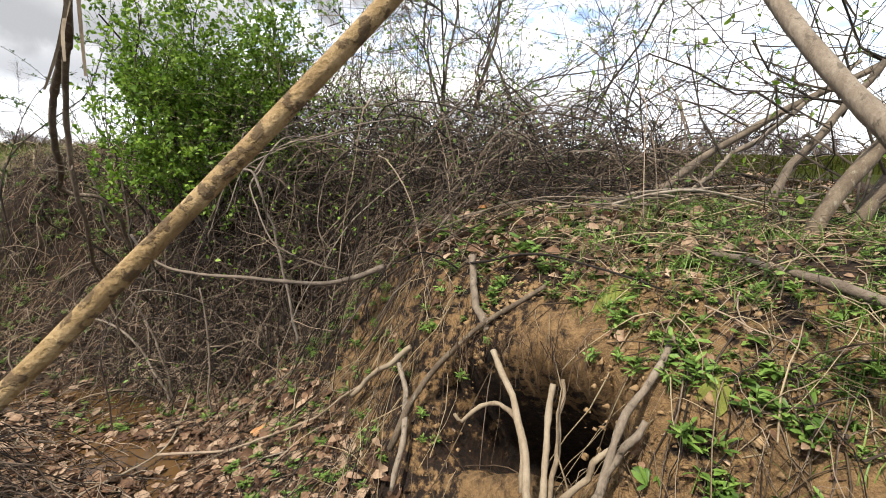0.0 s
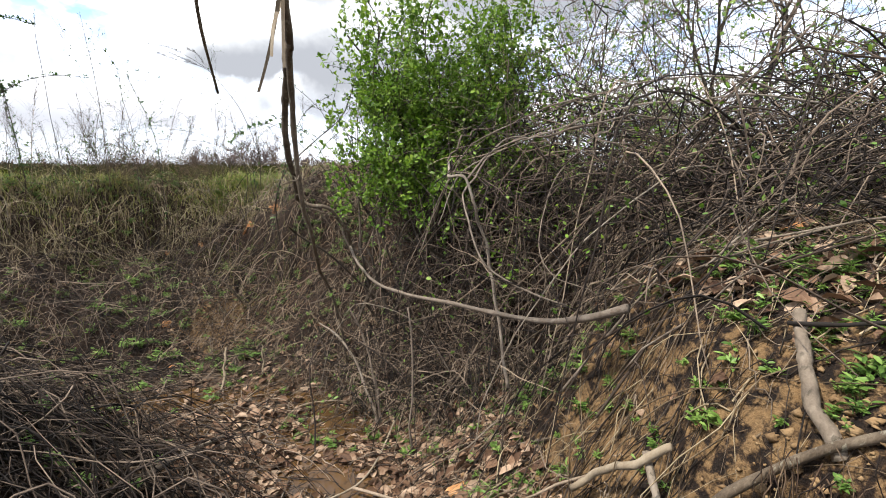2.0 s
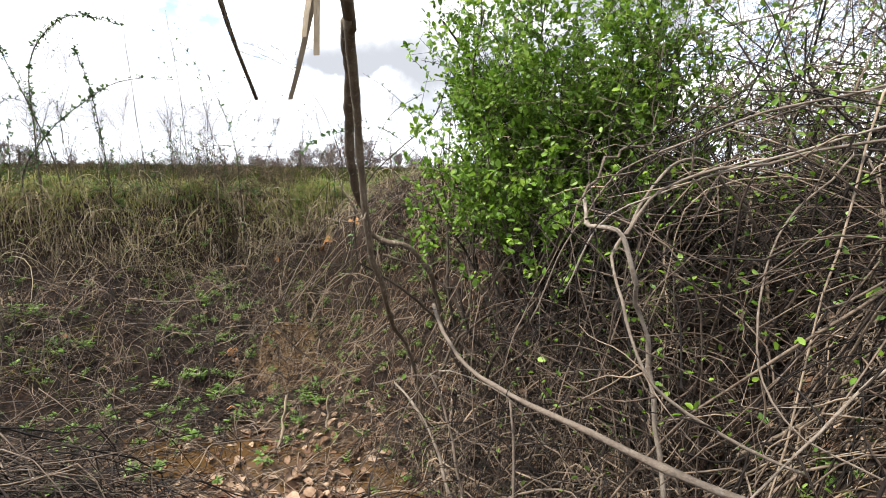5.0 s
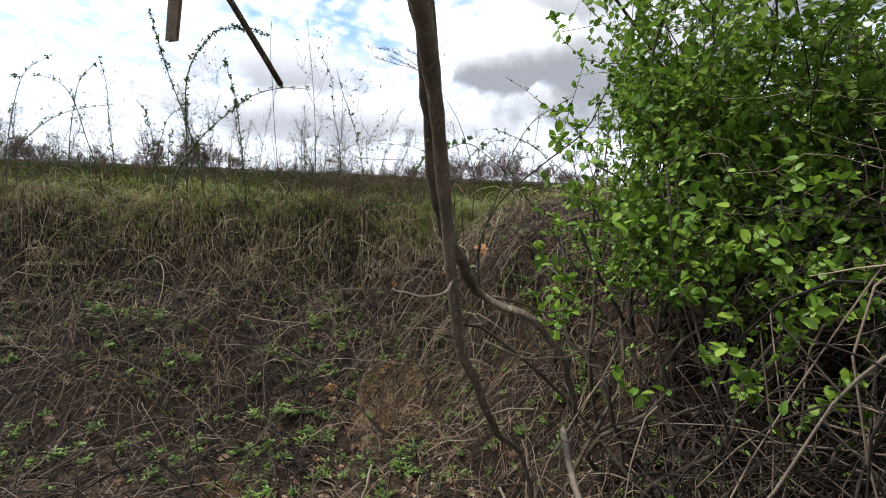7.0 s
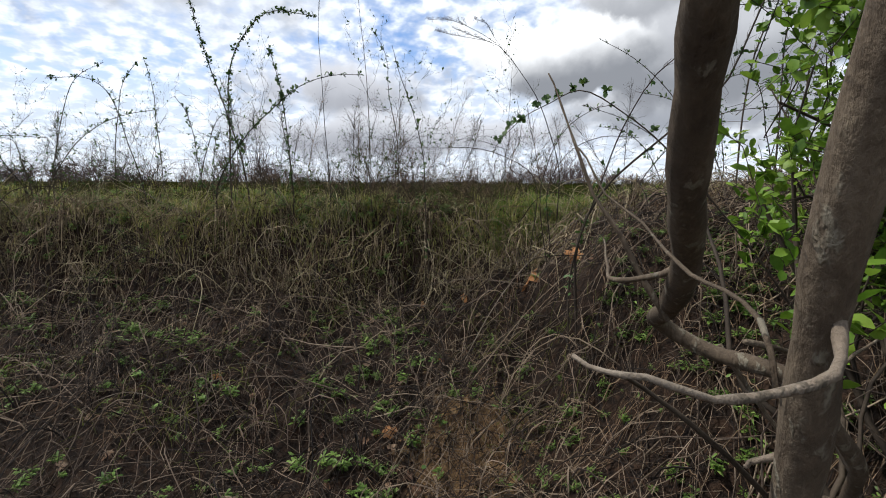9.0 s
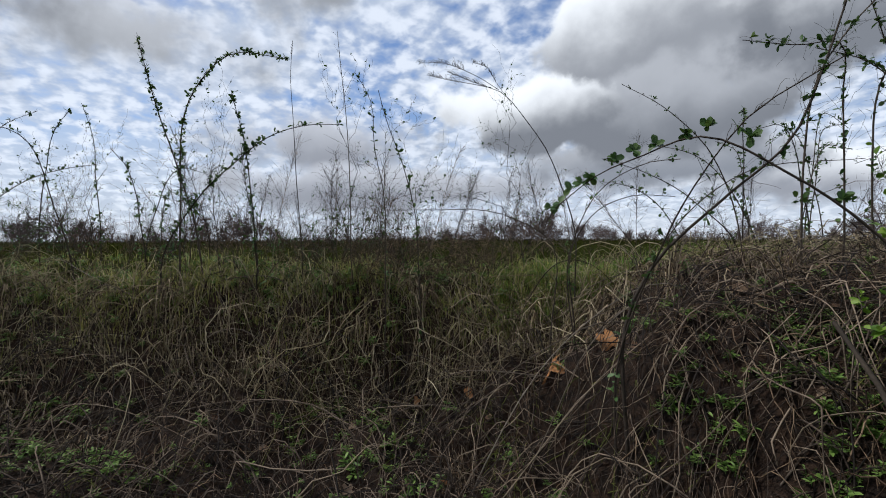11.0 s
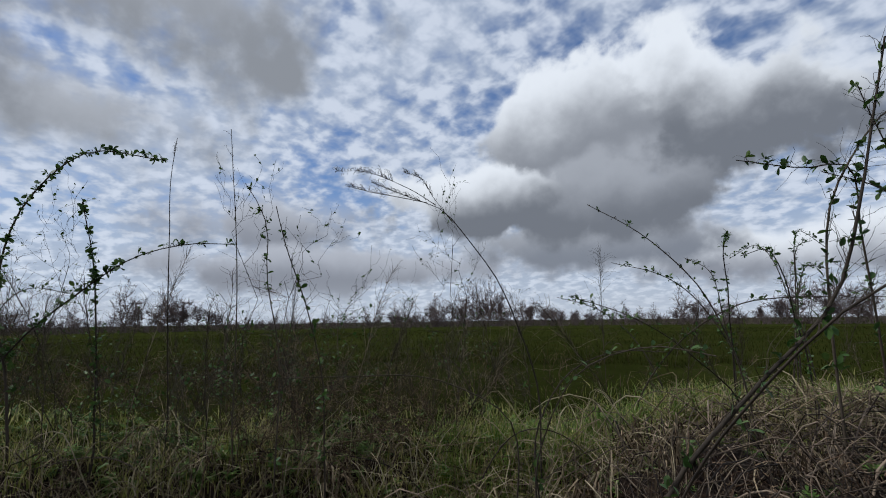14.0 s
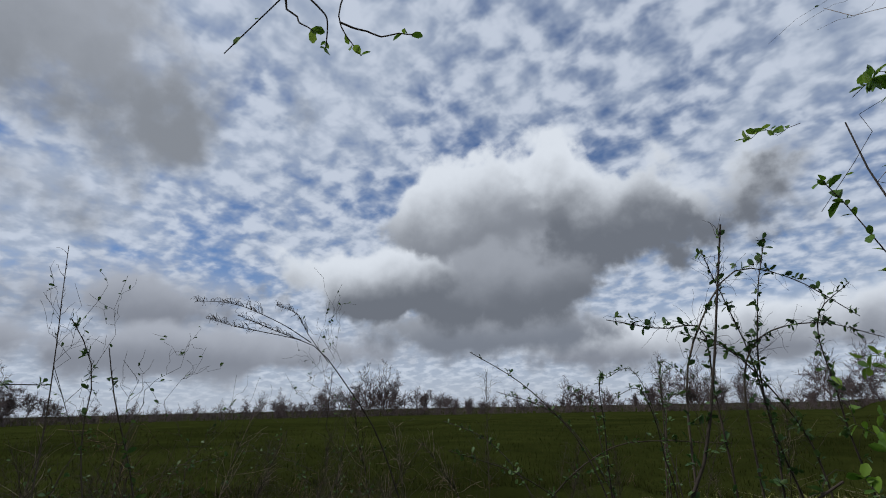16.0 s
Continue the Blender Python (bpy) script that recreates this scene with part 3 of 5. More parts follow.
single_branch("leaning_pole", "thin tan speckled sapling pole leaning across the gully", [(-1.45, -0.05, 0.02), (-0.9, 0.09, 0.66), (-0.45, 0.21, 1.12), (-0.24, 0.255, 1.32), (-0.03, 0.30, 1.545), (0.35, 0.38, 2.0), (0.9, 0.5, 2.8)], 0.0070, 0.0050, POLEBARK, "pole", 60, 0.0012, 0.03, 5, 12)
single_branch("grey_branch", "smooth grey dead branch lying against the mound", [(-1.60, 2.40, 1.02), (-1.52, 2.35, 0.95), (-1.435, 2.313, 0.905), (-1.20, 2.25, 0.87), (-0.937, 2.188, 0.868), (-0.72, 2.155, 0.862), (-0.519, 2.14, 0.870), (-0.36, 2.09, 0.925), (-0.255, 2.062, 0.970)], 0.004, 0.0135, PALECANE, seed=6)


def stuff(name, geometry, mat, label, category):
    return tagged(part(name, geometry, mat), label, category, kind="stuff")


def downhill(x, y, length, k=8, stray=0.35, lift=0.02, seed=0, top=0.05):
    """Lines that hang down the ground's fall from (x, y), straying a little, standing off it by lift."""
    r = np.random.default_rng(seed)
    n = len(x)
    x, y = x.copy(), y.copy()
    veer = r.normal(size=n) * stray
    P = np.zeros((n, k, 3))
    off = lift * r.uniform(0.2, 2.2, n)
    for i in range(k):
        P[:, i, 0], P[:, i, 1] = x, y
        w = i / (k - 1)
        P[:, i, 2] = land(x, y) + off * np.sin(np.pi * min(0.95, 0.15 + w * 0.8)) + top * r.uniform(0, 1, n) * (1 - w) ** 2
        gx, gy = slope(x, y, 0.05)
        g = np.sqrt(gx * gx + gy * gy + 0.05)
        a = veer + r.normal(size=n) * 0.25
        ca, sa = np.cos(a), np.sin(a)
        fx, fy = -(gx * ca - gy * sa) / g, -(gx * sa + gy * ca) / g
        run = length / (k - 1) / np.sqrt(1 + np.minimum(g, 2.5) ** 2)
        x, y = x + fx * run, y + fy * run
    return P


def from_su(s, u):
    """Plan place from the distance across and along the cut bank."""
    x = (-0.85 * s + 0.52 * u) / 0.9929
    y = (0.52 * s + 0.85 * u) / 0.9929
    return x, y


def bank_cover():
    # dry roots hanging down the face
    n = 3000
    s, u = rng.uniform(4.1, 5.55, n), rng.uniform(-4.5, 3.4, n)
    thick = rough(u, s, 1.5, 3, 83) > rng.normal(-0.05, 0.28, n)
    s, u = s[thick], u[thick]
    n = len(s)
    x, y = from_su(s, u)
    P = downhill(x, y, rng.uniform(0.12, 0.5, n), 8, 1.5, 0.06, 1)
    R = np.linspace(1, 0.5, 8)[None] * (0.0009 + 0.0027 * rng.uniform(0, 1, n) ** 2)[:, None]
    stuff("hanging_roots", tubes(P, R, 3), ROOT, "brown dry roots and stalks hanging down the cut bank", "roots")
    # bunches of withered grass, each from one root
    c = 60
    cs, cu = 5.55 - np.abs(rng.normal(0, 0.34, c)), rng.uniform(-4.5, 3.4, c)
    k = np.repeat(np.arange(c), rng.integers(12, 46, c))
    x, y = from_su(cs[k] + rng.normal(0, 0.025, len(k)), cu[k] + rng.normal(0, 0.035, len(k)))
    tall = rng.uniform(0.08, 0.34, c)[k]
    P = downhill(x, y, tall * rng.uniform(0.6, 1.2, len(k)), 8, 1.1, 0.07, 2, 0.09)
    W = np.array([1, 1, 0.95, 0.9, 0.8, 0.6, 0.4, 0.1])[None] * rng.uniform(0.0014, 0.0036, len(k))[:, None]
    side = unit(np.stack([0.52 + 0.5 * rng.normal(size=len(k)), 0.85 + 0.5 * rng.normal(size=len(k)), 0.4 * rng.normal(size=len(k))], 1))
    stuff("withered_grass", ribbons(P, W, side), STRAW, "tan withered grass draped over the bank", "grass")
    # loose stalks lying every way
    n = 6400
    s, u = rng.uniform(4.3, 5.65, n), rng.uniform(-4.5, 3.4, n)
    thick = rough(u, s, 1.3, 3, 87) + 0.5 * smooth(s, 4.6, 5.2) > rng.normal(0.15, 0.3, n)
    s, u = s[thick], u[thick]
    n = len(s)
    x, y = from_su(s, u)
    a, L = rng.uniform(0, 2 * np.pi, n), rng.uniform(0.10, 0.6, n)
    A = on_land(x, y, 0.02)
    B = on_land(x + L * np.cos(a), y + L * np.sin(a), 0.03)
    B[:, 2] = np.clip(B[:, 2], A[:, 2] - 0.45, A[:, 2] + 0.22)
    P = strands(A, B, rng.uniform(-0.01, 0.17, n), 8, 0.11, 3)
    R = np.linspace(1, 0.5, 8)[None] * (0.0011 + 0.0030 * rng.uniform(0, 1, n) ** 2)[:, None]
    # upper stalks pale, lower ones dark: lit top and shade put into colour
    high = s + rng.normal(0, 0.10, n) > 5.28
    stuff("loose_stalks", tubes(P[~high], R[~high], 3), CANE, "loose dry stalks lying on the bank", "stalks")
    stuff("bleached_stalks", tubes(P[high], R[high], 3), LITSTRAW, "dry stalks matted under the bank top, sun put into their colour", "stalks")
    # mossy patches of green stalks
    n = 3000
    s, u = rng.uniform(4.2, 5.6, n), rng.uniform(-4.5, 3.4, n)
    thick = rough(u, s, 2.2, 3, 88) > rng.normal(0.22, 0.12, n)
    s, u = s[thick], u[thick]
    n = len(s)
    x, y = from_su(s, u)
    a, L = rng.uniform(0, 2 * np.pi, n), rng.uniform(0.05, 0.22, n)
    P = strands(on_land(x, y, 0.02), on_land(x + L * np.cos(a), y + L * np.sin(a), 0.04), rng.uniform(-0.01, 0.06, n), 6, 0.08, 24)
    stuff("mossy_stalks", tubes(P, np.linspace(1, 0.5, 6)[None] * rng.uniform(0.0012, 0.0028, n)[:, None], 3), MOSS, "olive mossy stalks in patches on the cut bank", "stalks")
    # dark stalks over the near foot of the bank, shade put into their colour
    n = 1000
    x, y = rng.uniform(-4.6, -2.9, n), rng.uniform(0.6, 2.6, n)
    a, L = rng.uniform(0, 2 * np.pi, n), rng.uniform(0.10, 0.55, n)
    P = strands(on_land(x, y, 0.02), on_land(x + L * np.cos(a), y + L * np.sin(a), 0.03), rng.uniform(-0.01, 0.16, n), 7, 0.08, 25)
    stuff("foot_stalks", tubes(P, np.linspace(1, 0.5, 7)[None] * (0.0013 + 0.0036 * rng.uniform(0, 1, n) ** 2)[:, None], 3), SHADECANE, "dark dead stalks tangled at the bank foot, shade in their colour", "stalks")
    # crossing dead twigs at the foot of the thicket
    n = 850
    x, y = rng.uniform(-2.0, -0.2, n), rng.uniform(2.5, 3.1, n)
    a, L = rng.uniform(0, 2 * np.pi, n), rng.uniform(0.10, 0.45, n)
    A = on_land(x, y, 0.01)
    A[:, 2] += np.abs(rng.normal(0, 0.10, n)) * smooth(y, 2.1, 2.6)
    P = strands(A, on_land(x + L * np.cos(a), y + L * np.sin(a), 0.03), rng.uniform(-0.01, 0.16, n), 7, 0.09, 26)
    stuff("crossing_twigs", tubes(P, np.linspace(1, 0.5, 7)[None] * (0.0014 + 0.0036 * rng.uniform(0, 1, n) ** 2)[:, None], 3), CANE, "grey-brown dead twigs crossing at the thicket's foot", "twigs")
    # the slope at the head of the gully, below the shrubs
    n = 1500
    x, y = rng.uniform(-3.3, -0.9, n), rng.uniform(2.75, 4.4, n)
    P = downhill(x, y, rng.uniform(0.10, 0.42, n), 8, 1.5, 0.05, 21)
    stuff("head_roots", tubes(P, np.linspace(1, 0.5, 8)[None] * (0.0010 + 0.0028 * rng.uniform(0, 1, n) ** 2)[:, None], 3), ROOT, "brown roots and stalks on the slope below the shrubs", "roots")
    n = 1050
    x, y = rng.uniform(-3.3, -0.9, n), rng.uniform(2.6, 3.9, n)
    a, L = rng.uniform(0, 2 * np.pi, n), rng.uniform(0.08, 0.5, n)
    P = strands(on_land(x, y, 0.02), on_land(x + L * np.cos(a), y + L * np.sin(a), 0.03), rng.uniform(-0.01, 0.12, n), 7, 0.08, 22)
    stuff("head_stalks", tubes(P, np.linspace(1, 0.5, 7)[None] * (0.0012 + 0.0030 * rng.uniform(0, 1, n) ** 2)[:, None], 3), CANE, "dry stalks tangled below the shrubs", "stalks")
    # long thin canes arching across the face
    n = 90
    s, u = rng.uniform(4.2, 5.6, n), rng.uniform(-4.5, 2.6, n)
    x, y = from_su(s, u)
    a, L = rng.normal(0, 0.5, n) + np.where(rng.uniform(size=n) < 0.5, 0, np.pi), rng.uniform(0.5, 1.3, n)
    x2, y2 = from_su(np.clip(s + L * 0.5 * np.sin(a), 4.0, 5.7), u + L * np.cos(a))
    for i in range(n):
        A, B = on_land(x[i:i + 1], y[i:i + 1], 0.0), on_land(x2[i:i + 1], y2[i:i + 1], 0.02)
        P = strands(A, B, np.array([rng.uniform(0.08, 0.25)]), 14, 0.05, 900 + i)
        tagged(part("cane", tubes(P, np.linspace(1, 0.45, 14)[None] * rng.uniform(0.0018, 0.0036), 5), (CANE, PALECANE, DARKTWIG)[i % 3]), "thin dead cane arching across the cut bank", "cane", "bank canes")
    # brown dead weeds standing thick on the lip
    n = 700
    s, u = 6.15 + np.abs(rng.normal(0, 0.80, n)), rng.normal(-0.7, 1.5, n)
    x, y = from_su(s, u)
    lev = grow(on_land(x, y, -0.01), np.stack([rng.normal(0, 0.55, n), rng.normal(0, 0.55, n), np.ones(n)], 1), rng.uniform(0.06, 0.24, n), rng.uniform(0.0012, 0.0022, n), 2, 5, 0.5, 0.0, 5, 44)
    stuff("brown_weeds", skeleton_mesh(lev, (3, 3), 0.0007), ROOT, "reddish-brown dead weeds standing along the bank top", "weeds")


bank_cover()


def blades(x, y, h, lean, width, mat, name, label, seed, k=4):
    r = np.random.default_rng(seed)
    n = len(x)
    base = on_land(x, y, -0.01)
    a = r.uniform(0, 2 * np.pi, n)
    w = np.linspace(0, 1, k)
    tilt = lean * np.abs(r.normal(size=n))
    P = base[:, None] + np.stack([np.cos(a)[:, None] * tilt[:, None] * w ** 2, np.sin(a)[:, None] * tilt[:, None] * w ** 2, np.ones(n)[:, None] * w * (1 - 0.25 * np.minimum(tilt, 1)[:, None] * w)], -1) * h[:, None, None]
    side = np.stack([-np.sin(a), np.cos(a), np.zeros(n)], 1)
    W = np.array([1, 0.85, 0.55, 0.05])[None, :k] * (width * r.uniform(0.6, 1.4, n))[:, None]
    return stuff(name, ribbons(P, W, side), mat, label, "grass")


def turf():
    n = 42000
    s = 5.30 + np.abs(rng.normal(0, 0.34, n)) + rng.uniform(0, 0.15, n)
    u = rng.uniform(-6, 4.5, n)
    keep = (u > 0.9) | (rng.uniform(size=n) < 0.60)
    s, u = s[keep], u[keep]
    n = len(s)
    x, y = from_su(s, u)
    h = rng.uniform(0.03, 0.12, n) * (1 + 0.45 * rough(x, y, 1.7, 2, 71))
    blades(x, y, h, 1.0, 0.0024, SUNBLADE, "lip_grass", "short green grass along the top of the bank", 4)
    n = 8000
    x, y = from_su(5.42 + np.abs(rng.normal(0, 0.25, n)), rng.uniform(0.9, 3.6, n))
    blades(x, y, rng.uniform(0.04, 0.15, n), 0.8, 0.0024, GREENBLADE, "green_turf", "fresh green grass on the bank top", 14)
    # straw mat sagging over the edge, in the straw with sunlight in its colour
    n = 11000
    s, u = 5.24 + np.abs(rng.normal(0, 0.26, n)), rng.uniform(-6, 4.5, n)
    x, y = from_su(s, u)
    blades(x, y, rng.uniform(0.05, 0.19, n), 1.8, 0.0026, LITSTRAW, "dry_grass", "dry straw-coloured grass standing among the green", 5)
    # the field behind, in wider blades as it goes off
    n = 46000
    d, az = 5.0 + 38 * rng.uniform(0, 1, n) ** 2.0, np.radians(rng.uniform(-12, 112, n))
    x, y = -2 - d * np.sin(az), 2.2 + d * np.cos(az)
    ok = bank_s(x, y) > 6.0
    x, y, d = x[ok], y[ok], d[ok]
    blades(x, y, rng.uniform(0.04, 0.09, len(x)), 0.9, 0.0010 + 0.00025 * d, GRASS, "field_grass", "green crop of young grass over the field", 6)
    n = 9000
    x, y = rng.uniform(0.6, 9, n), rng.uniform(-1.5, 9, n)
    ok = mound_m(x, y) > 2.2
    x, y = x[ok], y[ok]
    blades(x, y, rng.uniform(0.06, 0.22, len(x)), 0.7, 0.0030, GRASS, "side_grass", "green grass on the level ground beside the gully", 7)


turf()

# ---- bramble thicket on the mound ----


def off_lane(x, y):
    """Distance to the thicket's side of the walked line."""
    return (x + 0.65) * 0.465 + (y - 1.29) * 0.885



def thicket():
    t = thing("bramble_thicket", "tangled thicket of dead grey-brown bramble canes over the mound", "thicket", at=(-0.3, 3.1, 1.0))
    off = np.array([-0.3, 3.1, 1.0])
    # prominent pale canes, each an arch
    named = [([(-1.084, 2.446, 1.44), (-1.03, 2.36, 1.385), (-0.89, 2.244, 1.356), (-0.87, 2.27, 1.24), (-0.845, 2.34, 1.10), (-0.80, 2.35, 0.85), (-0.72, 2.30, 0.50)], 0.009, 0.012),
             ([(-0.62, 3.2, 1.2), (-0.85, 2.75, 1.55), (-0.927, 2.441, 1.405), (-0.92, 2.30, 1.288), (-0.86, 2.22, 1.14), (-0.777, 2.186, 1.03), (-0.62, 2.22, 0.95), (-0.481, 2.271, 0.904)], 0.008, 0.006),
             ([(-0.89, 2.25, 1.356), (-0.87, 2.36, 1.445), (-0.62, 2.5, 1.55), (-0.2, 2.7, 1.60), (0.4, 2.9, 1.48)], 0.007, 0.005),
             ([(-1.07, 2.44, 1.435), (-1.05, 2.50, 1.50), (-1.02, 2.62, 1.58), (-0.9, 2.9, 1.55)], 0.007, 0.005),
             ([(0.9, 2.9, 1.30), (0.4, 2.72, 1.60), (-0.2, 2.58, 1.66), (-0.7, 2.45, 1.52), (-0.98, 2.4, 1.38), (-1.08, 2.38, 1.15)], 0.008, 0.004),
             ([(0.7, 3.0, 1.25), (0.1, 2.8, 1.72), (-0.6, 2.65, 1.68), (-1.1, 2.55, 1.40), (-1.25, 2.5, 1.0)], 0.008, 0.004),
             ([(1.5, 2.6, 1.25), (1.1, 2.7, 1.52), (0.5, 2.75, 1.60), (-0.1, 2.7, 1.45), (-0.5, 2.5, 1.2)], 0.009, 0.004),
             ([(1.35, 2.1, 1.2), (1.2, 2.35, 1.42), (0.8, 2.5, 1.52), (0.4, 2.55, 1.45), (0.1, 2.35, 1.2)], 0.008, 0.004),
             ([(-0.2, 3.3, 1.25), (-0.45, 2.75, 1.55), (-0.62, 2.4, 1.28), (-0.55, 2.2, 1.05), (-0.35, 2.12, 0.98)], 0.006, 0.003),
             ([(0.2, 3.0, 1.25), (-0.1, 2.5, 1.40), (-0.42, 2.2, 1.15), (-0.62, 2.05, 0.8), (-0.75, 1.95, 0.4)], 0.006, 0.003)]
    spurs = []
    for i, (pts, r0, r1) in enumerate(named):
        part("cane", limb(np.array(pts) - off, r0 * 0.62, r1 * 0.60, 44, 7, 0.008, 0.10, 30 + i), PALECANE, t)
        q = curve_through(np.array(pts) - off, 30)
        pick = np.random.default_rng(40 + i).integers(3, 28, 11)
        way = np.random.default_rng(60 + i).normal(size=(11, 3)) * [1, 0.7, 0.8]
        spurs.append(strands(q[pick], q[pick] + 0.22 * unit(way), np.zeros(11), 7, 0.05, 70 + i))
    tagged(part("spur_growth", tubes(np.concatenate(spurs), np.linspace(0.0024, 0.0009, 7)[None] * np.ones((110, 1)), 4), CANE, t), kind="stuff")
    r = np.random.default_rng(12)
    # countable arching canes
    for i in range(110):
        x0, y0 = r.uniform(-1.3, 1.7), r.uniform(2.7, 3.7)
        x1, y1 = x0 + r.normal(0, 0.75), y0 - r.uniform(0.2, 1.1)
        a, b = on_land(np.array([x0]), np.array([y0]))[0], on_land(np.array([x1]), np.array([y1]), 0.02)[0]
        if (-1.25 < (x0 + x1) / 2 < -0.35 and y1 < 2.75 and i % 4) or off_lane(x1, y1) < 0.45:
            continue
        top = max(a[2], b[2]) + r.uniform(0.12, 0.62)
        mid = (a + b) / 2 + [r.normal(0, 0.15), r.normal(0, 0.1), 0]
        mid[2] = top
        q1 = (a * 0.45 + mid * 0.55) + [0, 0, 0.16]
        q2 = (b * 0.45 + mid * 0.55) + [0, 0, 0.14]
        part("cane", limb(np.array([a, q1, mid, q2, b]) - off, r.uniform(0.0025, 0.0055), 0.0018, 20, 6, 0.008, 0.06, 100 + i), PALECANE if r.uniform() < 0.2 else CANE, t)
    # the fine tangle inside, its shade put into the colour
    n = 3500
    x, y = r.normal(-0.02, 0.80, n), r.normal(3.05, 0.42, n)
    A = on_land(x, y)
    A[:, 2] += np.abs(r.normal(0, 1, n)) * (0.20 + 0.18 * smooth(x, 0.0, -0.8))
    ang, L = r.uniform(0, 2 * np.pi, n), r.uniform(0.15, 0.8, n)
    B = A + np.stack([np.cos(ang) * L, np.sin(ang) * L * 0.7, r.normal(-0.02, 0.22, n)], 1)
    B[:, 2] = np.maximum(B[:, 2], land(B[:, 0], B[:, 1]) + 0.01)
    M = (A + B) / 2
    keep = ~((M[:, 0] > -1.1) & (M[:, 0] < -0.4) & (M[:, 1] < 3.1) & (M[:, 2] < 1.45) & (r.uniform(size=n) < 0.85))
    A, B, n = A[keep], B[keep], int(keep.sum())
    P = strands(A, B, r.uniform(-0.05, 0.16, n), 8, 0.07, 13)
    tagged(part("fine_tangle", tubes(P - off, np.linspace(1, 0.5, 8)[None] * (0.0014 + 0.0036 * r.uniform(0, 1, n) ** 2)[:, None], 3), SHADECANE, t), kind="stuff")
    who = r.integers(0, n, 1500)
    tagged(part("thicket_leafage", leaf_spray(P[who] - off, 2, 0.021, 17), WEED, t), kind="stuff")
    # curtain of canes in front of the hollow, down to the gully floor, coloured as in shade
    n = 230
    x, y = r.uniform(-1.9, -0.25, n), r.uniform(2.6, 3.4, n)
    A = np.stack([x, y, 0.75 + 0.75 * smooth(x, -1.9, -0.9) + r.normal(0, 0.15, n)], 1)
    A[:, 2] = np.maximum(A[:, 2], land(x, y) + 0.15)
    xb, yb = x + r.normal(0, 0.65, n), y - r.uniform(0.0, 0.55, n)
    open_front = (x > -1.05) & (x < -0.42) & (y < 3.15) & (r.uniform(size=n) < 0.85)
    open_front |= off_lane(xb, yb) < 0.55
    A, xb, yb = A[~open_front], xb[~open_front], yb[~open_front]
    n = len(A)
    P = strands(A, on_land(xb, yb, 0.0), r.uniform(-0.05, 0.32, n), 10, 0.11, 14)
    tagged(part("cane_curtain", tubes(P - off, np.linspace(1, 0.6, 10)[None] * (0.0011 + 0.0030 * r.uniform(0, 1, n) ** 2)[:, None], 4), SHADECANE, t), kind="stuff")
    # bare canes standing up against the sky, with buds
    west, east = 64, 16
    count = west + east
    roots = np.stack([np.concatenate([r.uniform(-1.30, -0.30, west), r.uniform(0.3, 0.9, east)]), r.uniform(3.1, 4.3, count)], 1)
    tall = np.where(np.arange(count) < west, r.uniform(0.7, 1.35, count), r.uniform(0.4, 0.9, count))
    lev = grow(on_land(roots[:, 0], roots[:, 1]), np.stack([r.normal(0, 0.35, count), r.normal(0, 0.3, count), np.ones(count)], 1), tall, r.uniform(0.004, 0.008, count), 4, 4, 0.75, -0.12, 6, 15)
    lev = [(p[ok], q[ok]) for p, q in lev for ok in [(off_lane(p[..., 0], p[..., 1]) > 0.75).all(axis=1)]]
    V, F = skeleton_mesh(lev, (5, 4, 3, 3), 0.0009)
    tagged(part("upright_growth", (V - off, F), CANE, t), kind="stuff")
    V, F = leaf_spray(lev[3][0], 2, 0.024, 16)
    tagged(part("budding", (V - off, F), LEAF, t), kind="stuff")


thicket()

# ---- green shrubs ----


def outside_lane(P, east=-1.15):
    """Lines that keep clear of the open lane along the gully."""
    X, Y = P[..., 0], P[..., 1]
    off = (X + 0.65) * 0.465 + (Y - 1.29) * 0.885
    ragged = np.clip(0.14 * np.random.default_rng(len(P)).normal(size=(len(P), 1)), -0.22, 0.4)
    return ((off > 0.50 + 0.3 * np.abs(ragged)) & (X > -1.5 - (Y - 1.87) * 0.52 + ragged) & (X < east + 0.45 * (Y - 3.0) + ragged)).all(axis=1) & (P[:, -1, 2] > 1.30 + 0.25 * np.random.default_rng(len(P) + 1).uniform(-0.6, 1.0, len(P)))



def shrub(name, label, spot, size, count, seed, leaf=0.032, per=3, levels=4, spread=0.7, tall=1.0, mat=LEAF, group="", east=-1.15):
    x, y = spot
    z = float(land(x, y))
    r = np.random.default_rng(seed)
    t = thing(name, label, "shrub", group, (x, y, z - 0.03))
    roots = np.stack([r.normal(0, 0.12 * size, count), r.normal(0, 0.12 * size, count), np.zeros(count)], 1)
    a = np.linspace(0, 2 * np.pi, count, endpoint=False) + r.normal(0, 0.3, count)
    ways = np.stack([0.55 * np.cos(a) * r.uniform(0.2, 1.2, count), 0.55 * np.sin(a) * r.uniform(0.2, 1.2, count), np.full(count, tall)], 1)
    lev = grow(roots, ways, size * r.uniform(0.7, 1.15, count), 0.010 * size * r.uniform(0.7, 1.2, count), levels, 6, spread, 0.05, 6, seed)
    lev = [lev[0]] + [(P[ok], R[ok]) for P, R in lev[1:] for ok in [outside_lane(P + [x, y, z], east)]]
    for i in range(count):
        part("stem", tubes(*eased(lev[0][0][i:i + 1], lev[0][1][i:i + 1]), 7), DARKTWIG, t)
    part("twig_mass", skeleton_mesh([eased(*lev[1])] + lev[2:], (5, 4, 3, 3), 0.0009), DARKTWIG, t)
